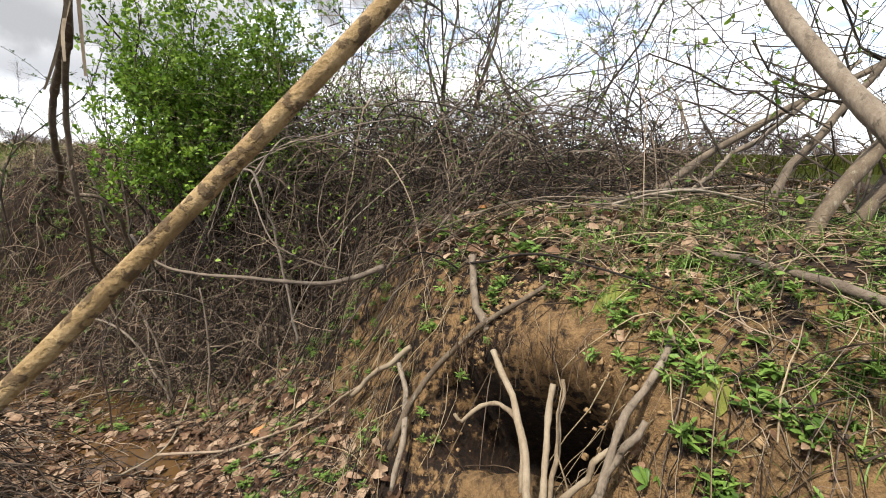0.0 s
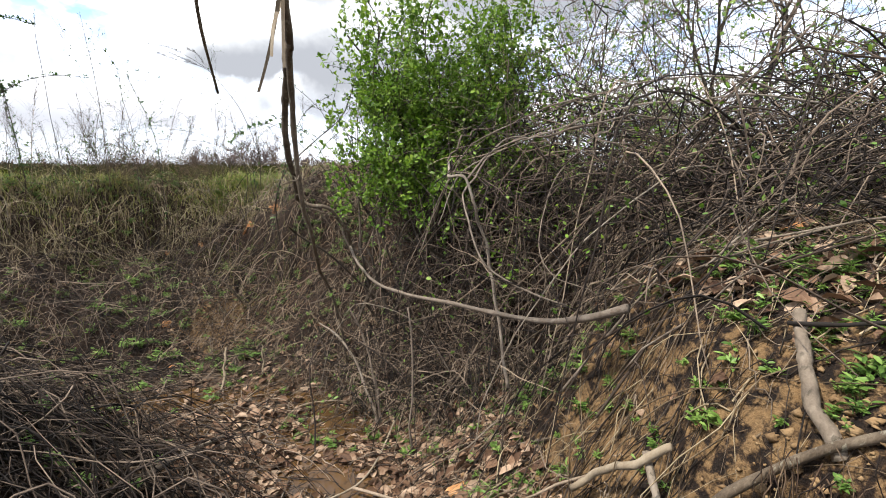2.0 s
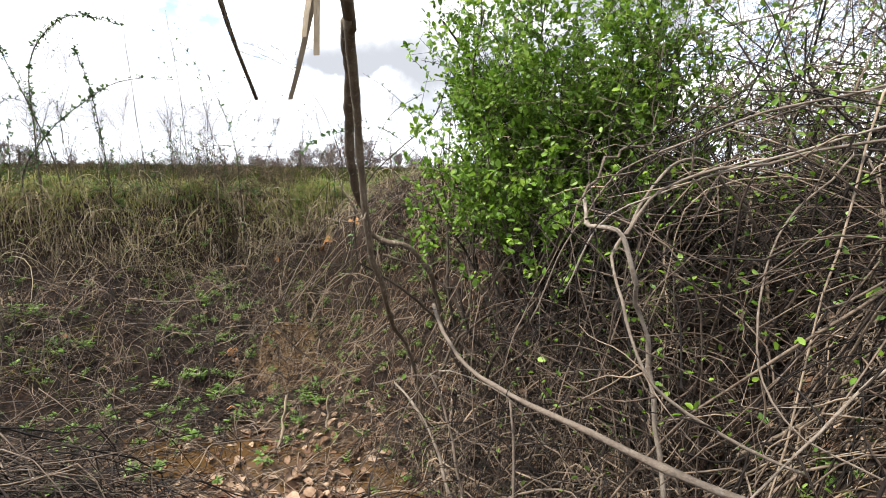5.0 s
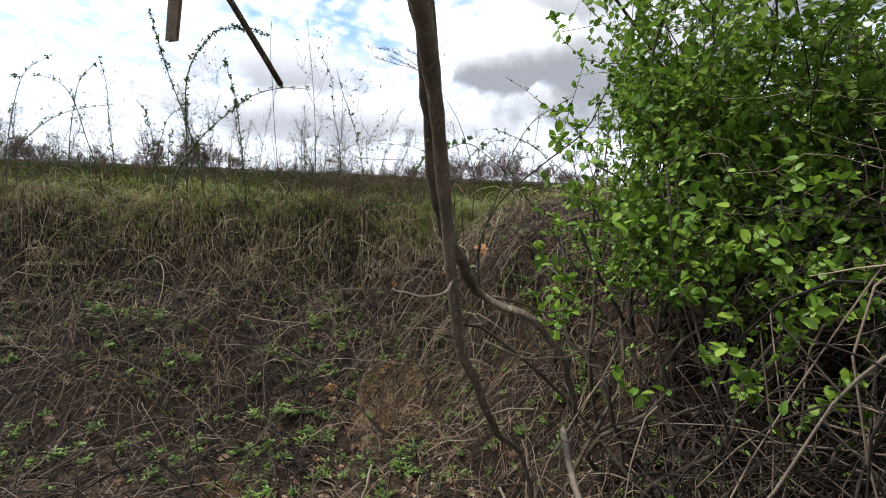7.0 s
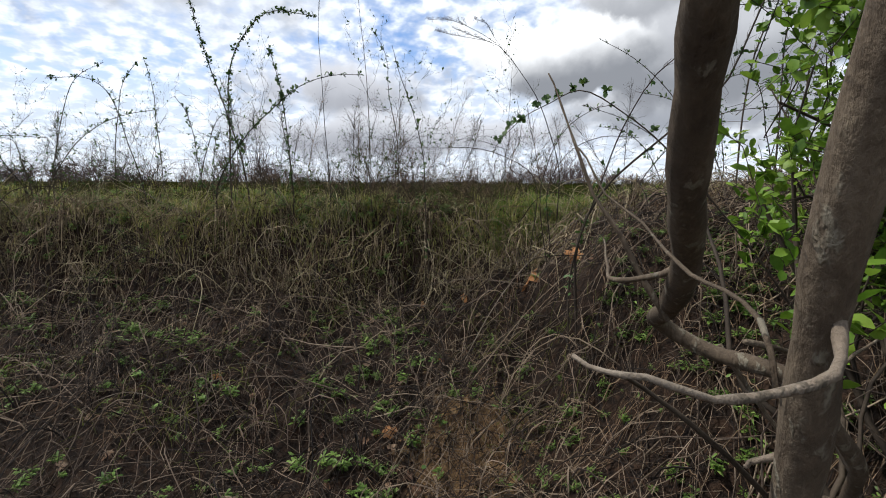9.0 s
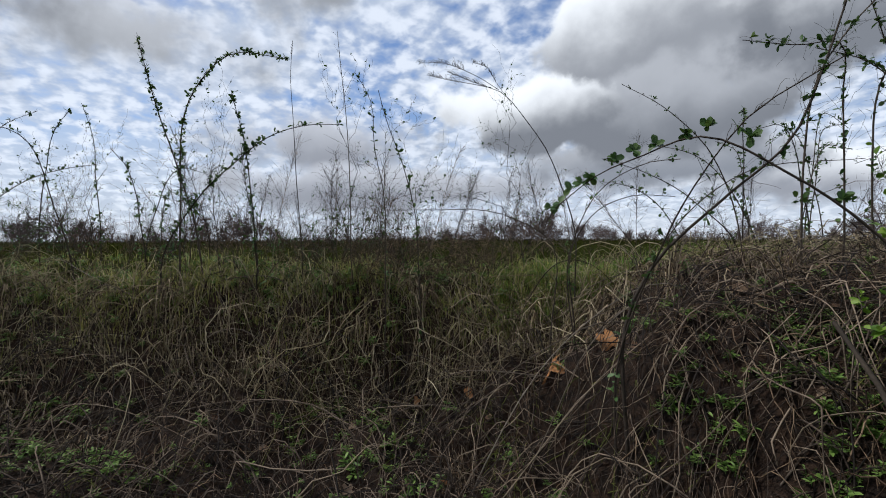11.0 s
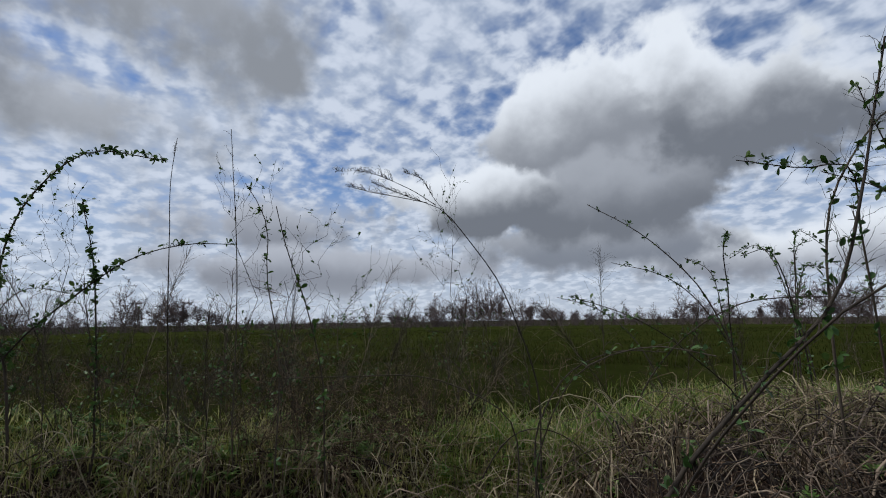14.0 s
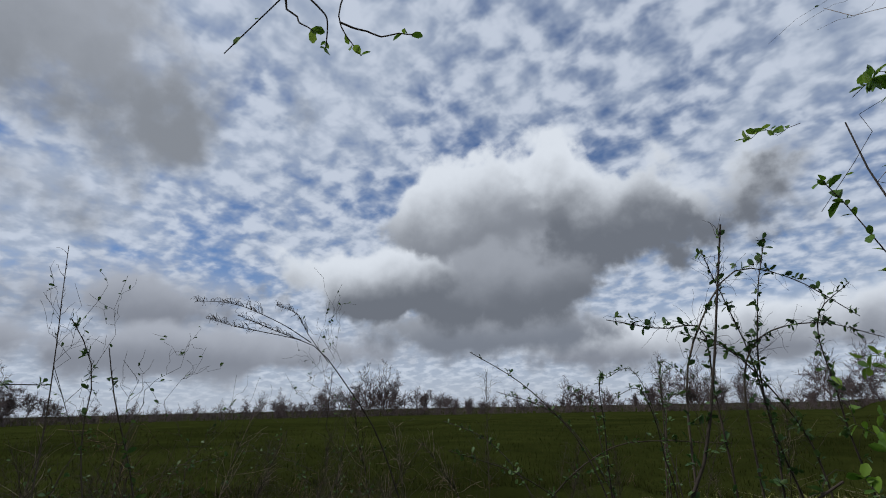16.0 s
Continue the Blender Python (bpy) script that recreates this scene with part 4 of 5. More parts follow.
    part("crown", joined(leaf_spray(lev[-1][0], per, leaf, seed + 1, broad=1.1), leaf_spray(lev[-2][0], per * 2, leaf, seed + 2, broad=1.1)), mat, t)
    return t


shrub("leafy_shrub", "bright green leafy shrub in young spring leaf on the bank", (-1.95, 3.30), 1.15, 12, 31, 0.028, 18)
shrub("leafy_shrub", "bright green leafy shrub in young spring leaf on the bank", (-1.88, 3.72), 1.15, 11, 32, 0.028, 18)
shrub("sparse_shrub", "thin half-bare shrub with small new leaves behind the thicket", (0.0, 4.4), 1.8, 4, 33, 0.026, 1, spread=0.5, east=9.0)
shrub("sparse_shrub", "thin half-bare shrub with small new leaves behind the thicket", (1.2, 4.7), 1.6, 3, 34, 0.026, 1, spread=0.5, east=9.0)

# ---- far trees ----


def far_tree(seed, height):
    r = np.random.default_rng(seed)
    t = thing("bare_tree", "bare brown tree in the hedgerow beyond the field", "tree", "hedgerow trees")
    lev = grow([(0, 0, -0.3)], [(0.05 * r.normal(), 0.05 * r.normal(), 1)], [height * 0.62], [0.022 * height], 2, 11, 0.7, 0.12, 6, seed, 0.62)
    part("trunk", tubes(lev[0][0], lev[0][1], 6), FARTWIG, t)
    P = lev[1][0].reshape(-1, 6, 3)
    tips = grow(P[:, 2], unit(P[:, 5] - P[:, 0]) + 0.3 * r.normal(size=(len(P), 3)) + [0, 0, 0.5], np.full(len(P), height * 0.35), np.full(len(P), 0.006 * height), 3, 7, 0.6, 0.1, 4, seed + 1)
    part("crown", joined(tubes(*lev[1], 4), skeleton_mesh(tips, (3, 3, 3), 0.026)), FARTWIG, t)
    return t


def hedgerow():
    r = np.random.default_rng(77)
    kinds = [far_tree(200 + i, h) for i, h in enumerate((5.6, 6.6, 4.8, 7.2, 4.2))]
    for i, a in enumerate(np.linspace(-62, 118, 260)):
        a = radians(a + r.normal(0, 0.5))
        d = 212 + r.normal(0, 9)
        x, y = -2.5 - d * math.sin(a), 2.5 + d * math.cos(a)
        k = kinds[int(r.integers(0, 5))]
        m = pose(x, y, float(land(x, y)), 0, 0, r.uniform(0, 360))
        deg = math.degrees(a)
        clump = max(math.exp(-((deg - c0) / w0) ** 4) for c0, w0 in ((47.5, 9), (25, 2.5), (15, 6), (0, 4), (-30, 12), (84, 5), (103, 8)))
        big = 0.70 + 0.95 * clump + 0.25 * float(rough(i * 0.31, 3.0, 1.0, 2, 8))
        c = copy_thing(k, m)
        c.scale = (big, big, big * r.uniform(0.8, 1.1))
    for j, k in enumerate(kinds):
        x, y = -180 - 6 * j, 108 + 4 * j
        k.location = (x, y, float(land(x, y)))
    m = 4200
    a = np.radians(r.uniform(-65, 120, m))
    d = 208 + r.normal(0, 8, m)
    x, y = -2.5 - d * np.sin(a), 2.5 + d * np.cos(a)
    lev = grow(on_land(x, y), np.stack([r.normal(0, 0.3, m), r.normal(0, 0.3, m), np.ones(m)], 1), r.uniform(0.8, 3.0, m), np.full(m, 0.06), 2, 7, 0.6, 0.1, 4, 78)
    stuff("hedgerow_scrub", skeleton_mesh(lev, (3, 3), 0.035), FARTWIG, "low brown scrub along the far edge of the field", "scrub")


hedgerow()

# ---- sticks and wood round the burrow ----
STICKS = [
    ("stake", "straight weathered stick standing in the burrow mouth", [(0.27, 1.02, 0.52), (0.30, 1.14, 0.68), (0.335, 1.25, 0.83)], 0.010, 0.009, DEADWOOD),
    ("stake", "straight weathered stick standing in the burrow mouth", [(0.30, 1.05, 0.55), (0.34, 1.17, 0.72), (0.37, 1.27, 0.84)], 0.008, 0.007, DEADWOOD),
    ("root", "bent pale root hanging in front of the burrow", [(0.24, 0.98, 0.50), (0.245, 1.08, 0.66), (0.22, 1.20, 0.77), (0.19, 1.30, 0.83), (0.17, 1.38, 0.87)], 0.012, 0.009, DEADWOOD),
    ("root", "curled pale root at the burrow mouth", [(0.23, 1.06, 0.62), (0.23, 1.18, 0.74), (0.19, 1.26, 0.76), (0.13, 1.27, 0.74), (0.08, 1.26, 0.70), (0.06, 1.27, 0.73)], 0.009, 0.006, DEADWOOD),
    ("stick", "grey-brown stick leaning on the clay beside the burrow", [(0.34, 0.90, 0.60), (0.40, 0.98, 0.74), (0.47, 1.04, 0.88), (0.54, 1.08, 0.965), (0.60, 1.13, 1.02)], 0.012, 0.009, GREYBARK),
    ("stick", "short pale stick lying under the burrow", [(0.30, 1.02, 0.62), (0.36, 1.0, 0.71), (0.42, 1.02, 0.79)], 0.009, 0.007, DEADWOOD),
    ("stick", "short grey stick leaning on the clay", [(0.36, 0.95, 0.66), (0.43, 0.99, 0.78), (0.49, 1.0, 0.86)], 0.010, 0.009, GREYBARK),
    ("branch", "dark bare branch lying up the mound", [(-0.16, 1.54, 0.40), (-0.10, 1.60, 0.56), (0.09, 1.60, 0.80), (0.25, 1.53, 0.975), (0.35, 1.52, 1.05)], 0.013, 0.008, BARK),
    ("stump", "grey broken stub rooted in the clay", [(0.17, 1.57, 0.87), (0.135, 1.65, 0.95), (0.124, 1.80, 1.09)], 0.016, 0.012, GREYBARK),
    ("root", "pale hooked root sticking out of the mound", [(-0.35, 1.87, 0.44), (-0.30, 1.84, 0.52), (-0.20, 1.75, 0.63), (-0.10, 1.71, 0.74)], 0.011, 0.010, DEADWOOD),
    ("root", "grey root running down the mound", [(-0.16, 1.75, 0.69), (-0.12, 1.66, 0.60), (-0.11, 1.56, 0.50), (-0.15, 1.46, 0.32)], 0.010, 0.012, GREYBARK),
    ("log", "split grey dead limb lying on the mound", [(0.83, 1.42, 1.19), (0.92, 1.22, 1.19), (0.98, 1.05, 1.17), (1.08, 0.86, 1.15)], 0.010, 0.015, PALECANE),
    ("branch", "long thin branch lying over the weeds", [(0.10, 1.78, 1.06), (0.30, 1.62, 1.13), (0.55, 1.40, 1.13), (0.70, 1.22, 1.10)], 0.005, 0.003, CANE),
    ("branch", "stout mossy branch at the foot of the stalk pile", [(-1.86, 1.18, 0.30), (-1.90, 1.42, 0.24), (-2.02, 1.75, 0.14), (-2.10, 1.98, 0.08)], 0.017, 0.010, GREYBARK),
    ("stick", "thin pale stick lying across the mud", [(-1.44, 1.70, 0.06), (-1.30, 2.06, 0.05), (-1.34, 2.28, 0.06), (-1.38, 2.45, 0.12)], 0.006, 0.004, DEADWOOD),
    ("stick", "long thin stick lying up the foot of the mound", [(-1.3, 2.0, 0.05), (-0.88, 1.98, 0.12), (-0.55, 1.94, 0.30), (-0.28, 1.86, 0.52)], 0.007, 0.004, CANE),
    ("stem", "bare forked stem standing in the mud", [(-1.50, 2.50, 0.0), (-1.66, 2.56, 0.24), (-1.86, 2.62, 0.42), (-2.1, 2.7, 0.46)], 0.009, 0.005, PALECANE),
    ("stem", "bare upright stem standing in the mud", [(-1.50, 2.52, 0.0), (-1.58, 2.56, 0.22), (-1.68, 2.6, 0.45), (-1.80, 2.64, 0.60)], 0.009, 0.004, PALECANE),
    ("stem", "bare upright stem standing in the mud", [(-1.18, 2.28, 0.0), (-1.19, 2.30, 0.25), (-1.21, 2.34, 0.50), (-1.25, 2.40, 0.75)], 0.006, 0.004, PALECANE),
    ("stick", "pale stick stuck upright in the wet mud", [(-2.62, 2.38, 0.0), (-2.70, 2.47, 0.16), (-2.74, 2.52, 0.24)], 0.009, 0.007, DEADWOOD),
    ("stick", "pale stick stuck upright in the wet mud", [(-2.55, 2.62, 0.0), (-2.57, 2.66, 0.14), (-2.58, 2.68, 0.22)], 0.006, 0.005, DEADWOOD),
    ("branch", "thin dead branch hanging from the trees overhead", [(-1.35, 1.45, 2.7), (-1.52, 1.58, 2.05), (-1.63, 1.68, 1.88), (-1.775, 1.845, 1.695)], 0.007, 0.005, BARK),
]
for i, (name, label, pts, r0, r1, mat) in enumerate(STICKS):
    single_branch(name, label, pts, r0, r1, mat, name, 22, 0.005, 0.09, 300 + i)


def scattered_sticks():
    r = np.random.default_rng(91)
    for i in range(95):
        if i < 60:
            x, y = r.uniform(-0.15, 1.7), r.uniform(2.0, 3.1)
            a, L = r.normal(0.1, 0.55), r.uniform(0.35, 1.1)
        else:
            x, y = r.uniform(-2.8, -0.7), r.uniform(1.2, 2.5)
            a, L = r.uniform(0, 3.14), r.uniform(0.2, 0.6)
        w = np.linspace(-0.5, 0.5, 5)
        px, py = x + L * w * math.cos(a), y + L * w * math.sin(a)
        ground = land(px, py)
        line = np.linspace(ground[0], ground[-1], 5)
        lift = max(0.0, float((ground - line).max())) + 0.008
        rad = r.uniform(0.003, 0.008) if i < 60 else r.uniform(0.002, 0.006)
        pts = np.stack([px, py, line + lift + (0.10 * r.uniform() if i < 60 else 0.0) * np.array([0, 0.6, 1, 0.6, 0])], 1)
        single_branch("stick", "dead stick lying in the brush" if i < 60 else "dead stick lying on the gully floor", pts, rad, rad * 0.6, (CANE, PALECANE, GREYBARK)[int(r.integers(0, 3))], "stick", 12, 0.010, 0.1, 400 + i, 6, "loose sticks")


scattered_sticks()


def right_tree():
    """A many-stemmed tree that leans away from the mound."""
    t = thing("leaning_tree", "rough-barked tree with several leaning stems on the mound", "tree", at=(1.2, 1.55, 1.1))
    off = np.array([1.2, 1.55, 1.1])
    stems = [([(1.15, 1.5, 1.08), (1.337, 1.604, 1.364), (1.5, 1.64, 1.557), (1.75, 1.7, 1.9), (2.1, 1.8, 2.6)], 0.030, 0.022),
             ([(1.27, 1.56, 1.08), (1.45, 1.64, 1.29), (1.60, 1.716, 1.43), (2.0, 1.9, 1.8), (2.6, 2.1, 2.4)], 0.028, 0.022),
             ([(1.30, 1.95, 1.1), (1.476, 2.028, 1.454), (1.708, 2.077, 1.72), (2.0, 2.1, 2.1)], 0.022, 0.012),
             ([(0.96, 2.30, 1.20), (1.283, 2.345, 1.509), (1.615, 2.285, 1.739), (1.958, 2.218, 1.936), (2.4, 2.2, 2.2)], 0.020, 0.012),
             ([(1.15, 2.35, 1.22), (1.35, 2.30, 1.48), (1.60, 2.25, 1.70), (1.9, 2.3, 1.95)], 0.014, 0.008)]
    for i, (p, a, b) in enumerate(stems):
        part("stem", limb(np.array(p) - off, a, b, 26, 9, 0.008, 0.08, 500 + i), BARK if i < 2 else GREYBARK, t)
    r = np.random.default_rng(8)
    n = 22
    k = r.integers(0, 5, n)
    roots = np.array([np.array(stems[i][0])[1 + int(r.integers(0, 3))] for i in k])
    lev = grow(roots, np.stack([r.normal(0.1, 0.6, n), r.normal(0.2, 0.5, n), np.abs(r.normal(0.5, 0.5, n))], 1), r.uniform(0.5, 1.1, n), np.full(n, 0.006), 3, 4, 0.6, -0.05, 6, 9)
    V, F = skeleton_mesh(lev, (5, 4, 3), 0.0012)
    part("twig_crown", (V - off, F), DARKTWIG, t)
    V, F = leaf_spray(lev[2][0], 2, 0.022, 10)
    part("leaf_crown", (V - off, F), LEAF, t)


right_tree()
single_branch("overhanging_limb", "pale smooth limb hanging across the sky above the mound", [(0.60, 1.3, 2.3), (0.622, 0.975, 1.779), (0.643, 0.845, 1.632), (0.674, 0.742, 1.519), (0.74, 0.58, 1.30), (0.80, 0.50, 1.0), (0.84, 0.46, 0.85)], 0.015, 0.018, GREYBARK, "limb", 40, 0.003, 0.05, 21, 12)

# ---- stalk pile on the hump ----


def stalk_pile():
    r = np.random.default_rng(55)
    n = 1700
    x, y = r.normal(-2.35, 0.36, n), r.normal(0.95, 0.36, n)
    a, L = r.normal(0.6, 0.9, n), r.uniform(0.2, 0.8, n)
    A = on_land(x, y, 0.03)
    A[:, 2] += np.abs(r.normal(0, 0.06, n))
    xb, yb = x + L * np.cos(a), y + L * np.sin(a)
    B = on_land(xb, yb, 0.01)
    B[:, 2] = np.maximum(B[:, 2], A[:, 2] - 0.35 - 0.3 * L)
    P = strands(A, B, r.uniform(0.0, 0.18, n), 8, 0.10, 56)
    # the heap takes the darkened cane, shade between stalks in the colour
    stuff("stalk_pile", tubes(P, np.linspace(1, 0.6, 8)[None] * (0.0012 + 0.0036 * r.uniform(0, 1, n) ** 2)[:, None], 3), SHADECANE, "heap of dead brown stalks over a clay hump", "stalks")


stalk_pile()


def mound_cover():
    r = np.random.default_rng(57)
    n = 4300
    x, y = r.uniform(-1.2, 1.5, n), r.uniform(0.7, 3.0, n)
    ok = (mound_m(x, y) > 0.35) & (np.hypot(x - HOLE[0], y - HOLE[1] + 0.05) > 0.20) & ((r.uniform(size=n) < 0.45) | (mound_m(x, y) < 1.1)) & ((np.hypot(x - HOLE[0], y - HOLE[1]) > 0.45) | (r.uniform(size=n) < 0.3))
    x, y = x[ok], y[ok]
    P = downhill(x, y, r.uniform(0.08, 0.45, len(x)), 8, 1.2, 0.022, 58, 0.04)
    stuff("draped_roots", tubes(P, np.linspace(1, 0.5, 8)[None] * (0.0008 + 0.0026 * r.uniform(0, 1, len(x)) ** 2)[:, None], 3), CANE, "thin dry roots and vines draped down the mound", "roots")
    n = 1500
    x, y = r.uniform(-0.9, 1.7, n), r.uniform(0.5, 3.0, n)
    ok = (mound_m(x, y) > 0.6) & (np.hypot(x - HOLE[0], y - HOLE[1] + 0.05) > 0.22)
    x, y = x[ok], y[ok]
    a, L = r.uniform(0, 2 * np.pi, len(x)), r.uniform(0.1, 0.45, len(x))
    P = strands(on_land(x, y, 0.01), on_land(x + L * np.cos(a), y + L * np.sin(a), 0.015), r.uniform(0, 0.05, len(x)), 7, 0.05, 59)
    stuff("dry_stalks", tubes(P, np.linspace(1, 0.5, 7)[None] * r.uniform(0.001, 0.003, len(x))[:, None], 3), STRAW, "dry pale stalks lying over the mound", "stalks")
    # fine roots hanging in the burrow mouth
    n = 70
    x = r.uniform(HOLE[0] - 0.18, HOLE[0] + 0.18, n)
    y = HOLE[1] + 1.1 * (HOLE[0] - x) + r.uniform(0.04, 0.08, n)
    top = np.stack([x, y, land(x + 0.05, y + 0.07) - 0.01 + r.normal(0, 0.01, n)], 1)
    P = strands(top, top + np.stack([r.normal(0, 0.02, n), r.normal(-0.02, 0.02, n), -r.uniform(0.04, 0.16, n)], 1), np.zeros(n), 6, 0.08, 60)
    stuff("burrow_rootlets", tubes(P, np.linspace(1, 0.4, 6)[None] * r.uniform(0.0007, 0.0022, n)[:, None], 3), ROOT, "fine roots hanging in the burrow mouth", "roots")
    # gully floor twigs
    n = 3200
    x, y = r.uniform(-4.2, -0.3, n), r.uniform(0.8, 3.2, n)
    ok = land(x, y) < 0.4
    x, y = x[ok], y[ok]
    a, L = r.uniform(0, 2 * np.pi, len(x)), r.uniform(0.05, 0.4, len(x))
    P = strands(on_land(x, y, 0.012), on_land(x + L * np.cos(a), y + L * np.sin(a), 0.012), r.uniform(0, 0.04, len(x)), 6, 0.05, 61)
    stuff("floor_twigs", tubes(P, np.linspace(1, 0.5, 6)[None] * r.uniform(0.001, 0.0032, len(x))[:, None], 3), CANE, "small twigs strewn over the wet mud", "twigs")


mound_cover()



def clods():
    """Crumbs of clay on the bare places."""
    r = np.random.default_rng(71)
    x, y = np.r_[r.normal(0.45, 0.28, 1100), r.normal(0.25, 0.16, 500), r.normal(-3.38, 0.16, 250), r.normal(-1.0, 0.5, 250)], np.r_[r.normal(1.18, 0.26, 1100), r.normal(1.58, 0.10, 500), r.normal(2.98, 0.16, 250), r.normal(2.1, 0.3, 250)]
    ok = (np.hypot((x - HOLE[0]) / 1.4, y - HOLE[1]) > 0.19)
    x, y = x[ok], y[ok]
    n = len(x)
    octa = np.array([[1, 0, 0], [0, 1, 0], [-1, 0, 0], [0, -1, 0], [0, 0, 0.8], [0, 0, -0.8]], float)
    size = 0.004 + 0.012 * r.uniform(0, 1, n) ** 3
    V = on_land(x, y, 0.002)[:, None] + size[:, None, None] * octa[None] * r.uniform(0.6, 1.3, (n, 6, 1)) + 0.25 * size[:, None, None] * r.normal(size=(n, 6, 3))
    tri = np.array([[0, 1, 4], [1, 2, 4], [2, 3, 4], [3, 0, 4], [1, 0, 5], [2, 1, 5], [3, 2, 5], [0, 3, 5]])
    F = (np.arange(n) * 6)[:, None, None] + tri[None]
    stuff("clay_clods", (V.reshape(-1, 3), F.reshape(-1, 3)), CLAYLUMP, "crumbs of dry clay on the bare slope", "clods")


clods()

# ---- leaves on the ground ----


def lobed_leaf(seed, lobes, size):
    """A curled fallen leaf with a lobed outline and a stalk."""
    r = np.random.default_rng(seed)
    n = 30
    th = np.linspace(-np.pi, np.pi, n, endpoint=False)
    rad = size * (0.55 + 0.45 * np.abs(np.cos(th * lobes / 2)) ** 1.3) * (0.75 + 0.25 * np.cos(th)) * (1 + 0.06 * r.normal(size=n))
    ring2 = np.stack([rad * np.cos(th), rad * np.sin(th) * 0.85, np.zeros(n)], 1)
    ring1 = ring2 * 0.5
    V = np.concatenate([[[0, 0, 0]], ring1, ring2])
    curl = r.uniform(1.5, 4.0)
    V[:, 2] = curl * (V[:, 1] ** 2) * r.choice([1, -1]) / size * 0.25 + 0.08 * size * np.sin(V[:, 0] / size * 4 + r.uniform(0, 6)) + 0.1 * size * np.sin(V[:, 1] / size * 5)
    F = []
    for i in range(n):
        j = (i + 1) % n
        F += [(0, 1 + i, 1 + j), (1 + i, 1 + n + i, 1 + n + j), (1 + i, 1 + n + j, 1 + j)]
    stalk = np.array([[-0.35 * size, 0.012 * size, 0], [-0.35 * size, -0.012 * size, 0], [-1.15 * size, 0, 0.1 * size]])
    F.append((len(V), len(V) + 1, len(V) + 2))
    return np.concatenate([V, stalk]), np.array(F)


def settle(x, y, lift, r, tip=0.35):
    """A pose lying on the ground."""
    gx, gy = slope(np.array([x]), np.array([y]), 0.04)
    up = Vector((-float(gx[0]), -float(gy[0]), 1.0)).normalized()
    q = Vector((0, 0, 1)).rotation_difference(up).to_matrix().to_4x4()
    return Matrix.Translation((x, y, float(land(x, y)) + lift)) @ q @ pose(0, 0, 0, r.normal(0, 20 * tip / 0.35), r.normal(0, 20 * tip / 0.35), r.uniform(0, 360))


def fallen_leaves():
    r = np.random.default_rng(66)
    shapes = [mesh_of("fallen_leaf", *lobed_leaf(i, 5 if i < 3 else 0.6, 0.035 if i < 3 else 0.03), DEADLEAF) for i in range(6)]
    for i in range(300):
        k = i % 10
        if k < 4:
            x, y = r.normal(-1.2, 0.5), r.normal(2.25, 0.3)
        elif k < 7:
            x, y = r.uniform(-0.2, 1.5), r.uniform(0.6, 2.9)
        else:
            x, y = from_su(r.uniform(4.0, 5.4), r.uniform(-2.5, 3.0))
        if math.hypot(x - HOLE[0], y - HOLE[1]) < 0.25:
            continue
        ob = tagged(new("fallen_leaf", shapes[int(r.integers(0, 6))]), "curled tan dead leaf lying on the ground", "leaf", "fallen leaves")
        s = r.uniform(0.6, 1.35) * (0.65 if 4 <= k < 7 else 1.0)
        ob.matrix_world = settle(float(x), float(y), 0.016, r) @ Matrix.Diagonal((s, s, s, 1))
    broad = mesh_of("sycamore_leaf", *lobed_leaf(31, 5, 0.10), ORANGELEAF)
    for x, y, s, tip in ((-3.80, 3.66, 1.25, 1.2), (-3.54, 3.78, 0.8, 1.4), (-4.10, 3.36, 0.5, 0.6), (-3.87, 3.09, 0.45, 0.4), (-4.28, 3.15, 0.35, 0.4), (-4.33, 1.93, 0.5, 0.5), (-3.56, 2.63, 0.55, 0.4), (-3.15, 2.42, 0.5, 0.2), (-0.86, 2.07, 0.6, 0.5), (-0.03, 2.6, 0.6, 0.4), (0.2, 2.4, 0.6, 0.4)):
        ob = tagged(new("sycamore_leaf", broad), "broad lobed orange-brown dead leaf caught on the bank", "leaf", "broad leaves")
        ob.matrix_world = settle(x, y, 0.035 * s + 0.01, r, 0.35 * tip) @ Matrix.Diagonal((s, s, s, 1))
    # the rest of the litter
    n = 19000
    low = r.uniform(size=n) < 0.55
    x = np.where(low, r.normal(-1.3, 0.75, n), r.uniform(-0.6, 2.4, n))
    y = np.where(low, r.normal(2.15, 0.45, n), r.uniform(0.1, 3.6, n))
    ok = (np.hypot(x - HOLE[0], y - HOLE[1]) > 0.3) & ((land(x, y) < 0.35) | (mound_m(x, y) > 1.15) | ((x > 0.45) & (y < 1.0)))
    ok &= ~((np.abs(x + 1.8) < 0.7) & (np.abs(y - 2.0) < 0.5) & (r.uniform(size=n) < 0.35))
    x, y = x[ok], y[ok]
    n = len(x)
    L = r.uniform(0.020, 0.068, n) * np.where((x > 0.2) & (y < 1.4), 0.55, 1.0)
    a = r.uniform(0, 2 * np.pi, n)
    D = np.stack([np.cos(a), np.sin(a), r.normal(0, 0.3, n)], 1)
    U = unit(np.array([0, 0, 1.0]) + 0.45 * r.normal(size=(n, 3)))
    stuff("leaf_litter", leaves(on_land(x, y, 0.010), D, U, L, L * r.uniform(0.2, 0.42, n), 0.5, 0.3), DEADLEAF, "brown leaf litter over the mound and gully floor", "leaf litter")


fallen_leaves()

# ---- green weeds ----


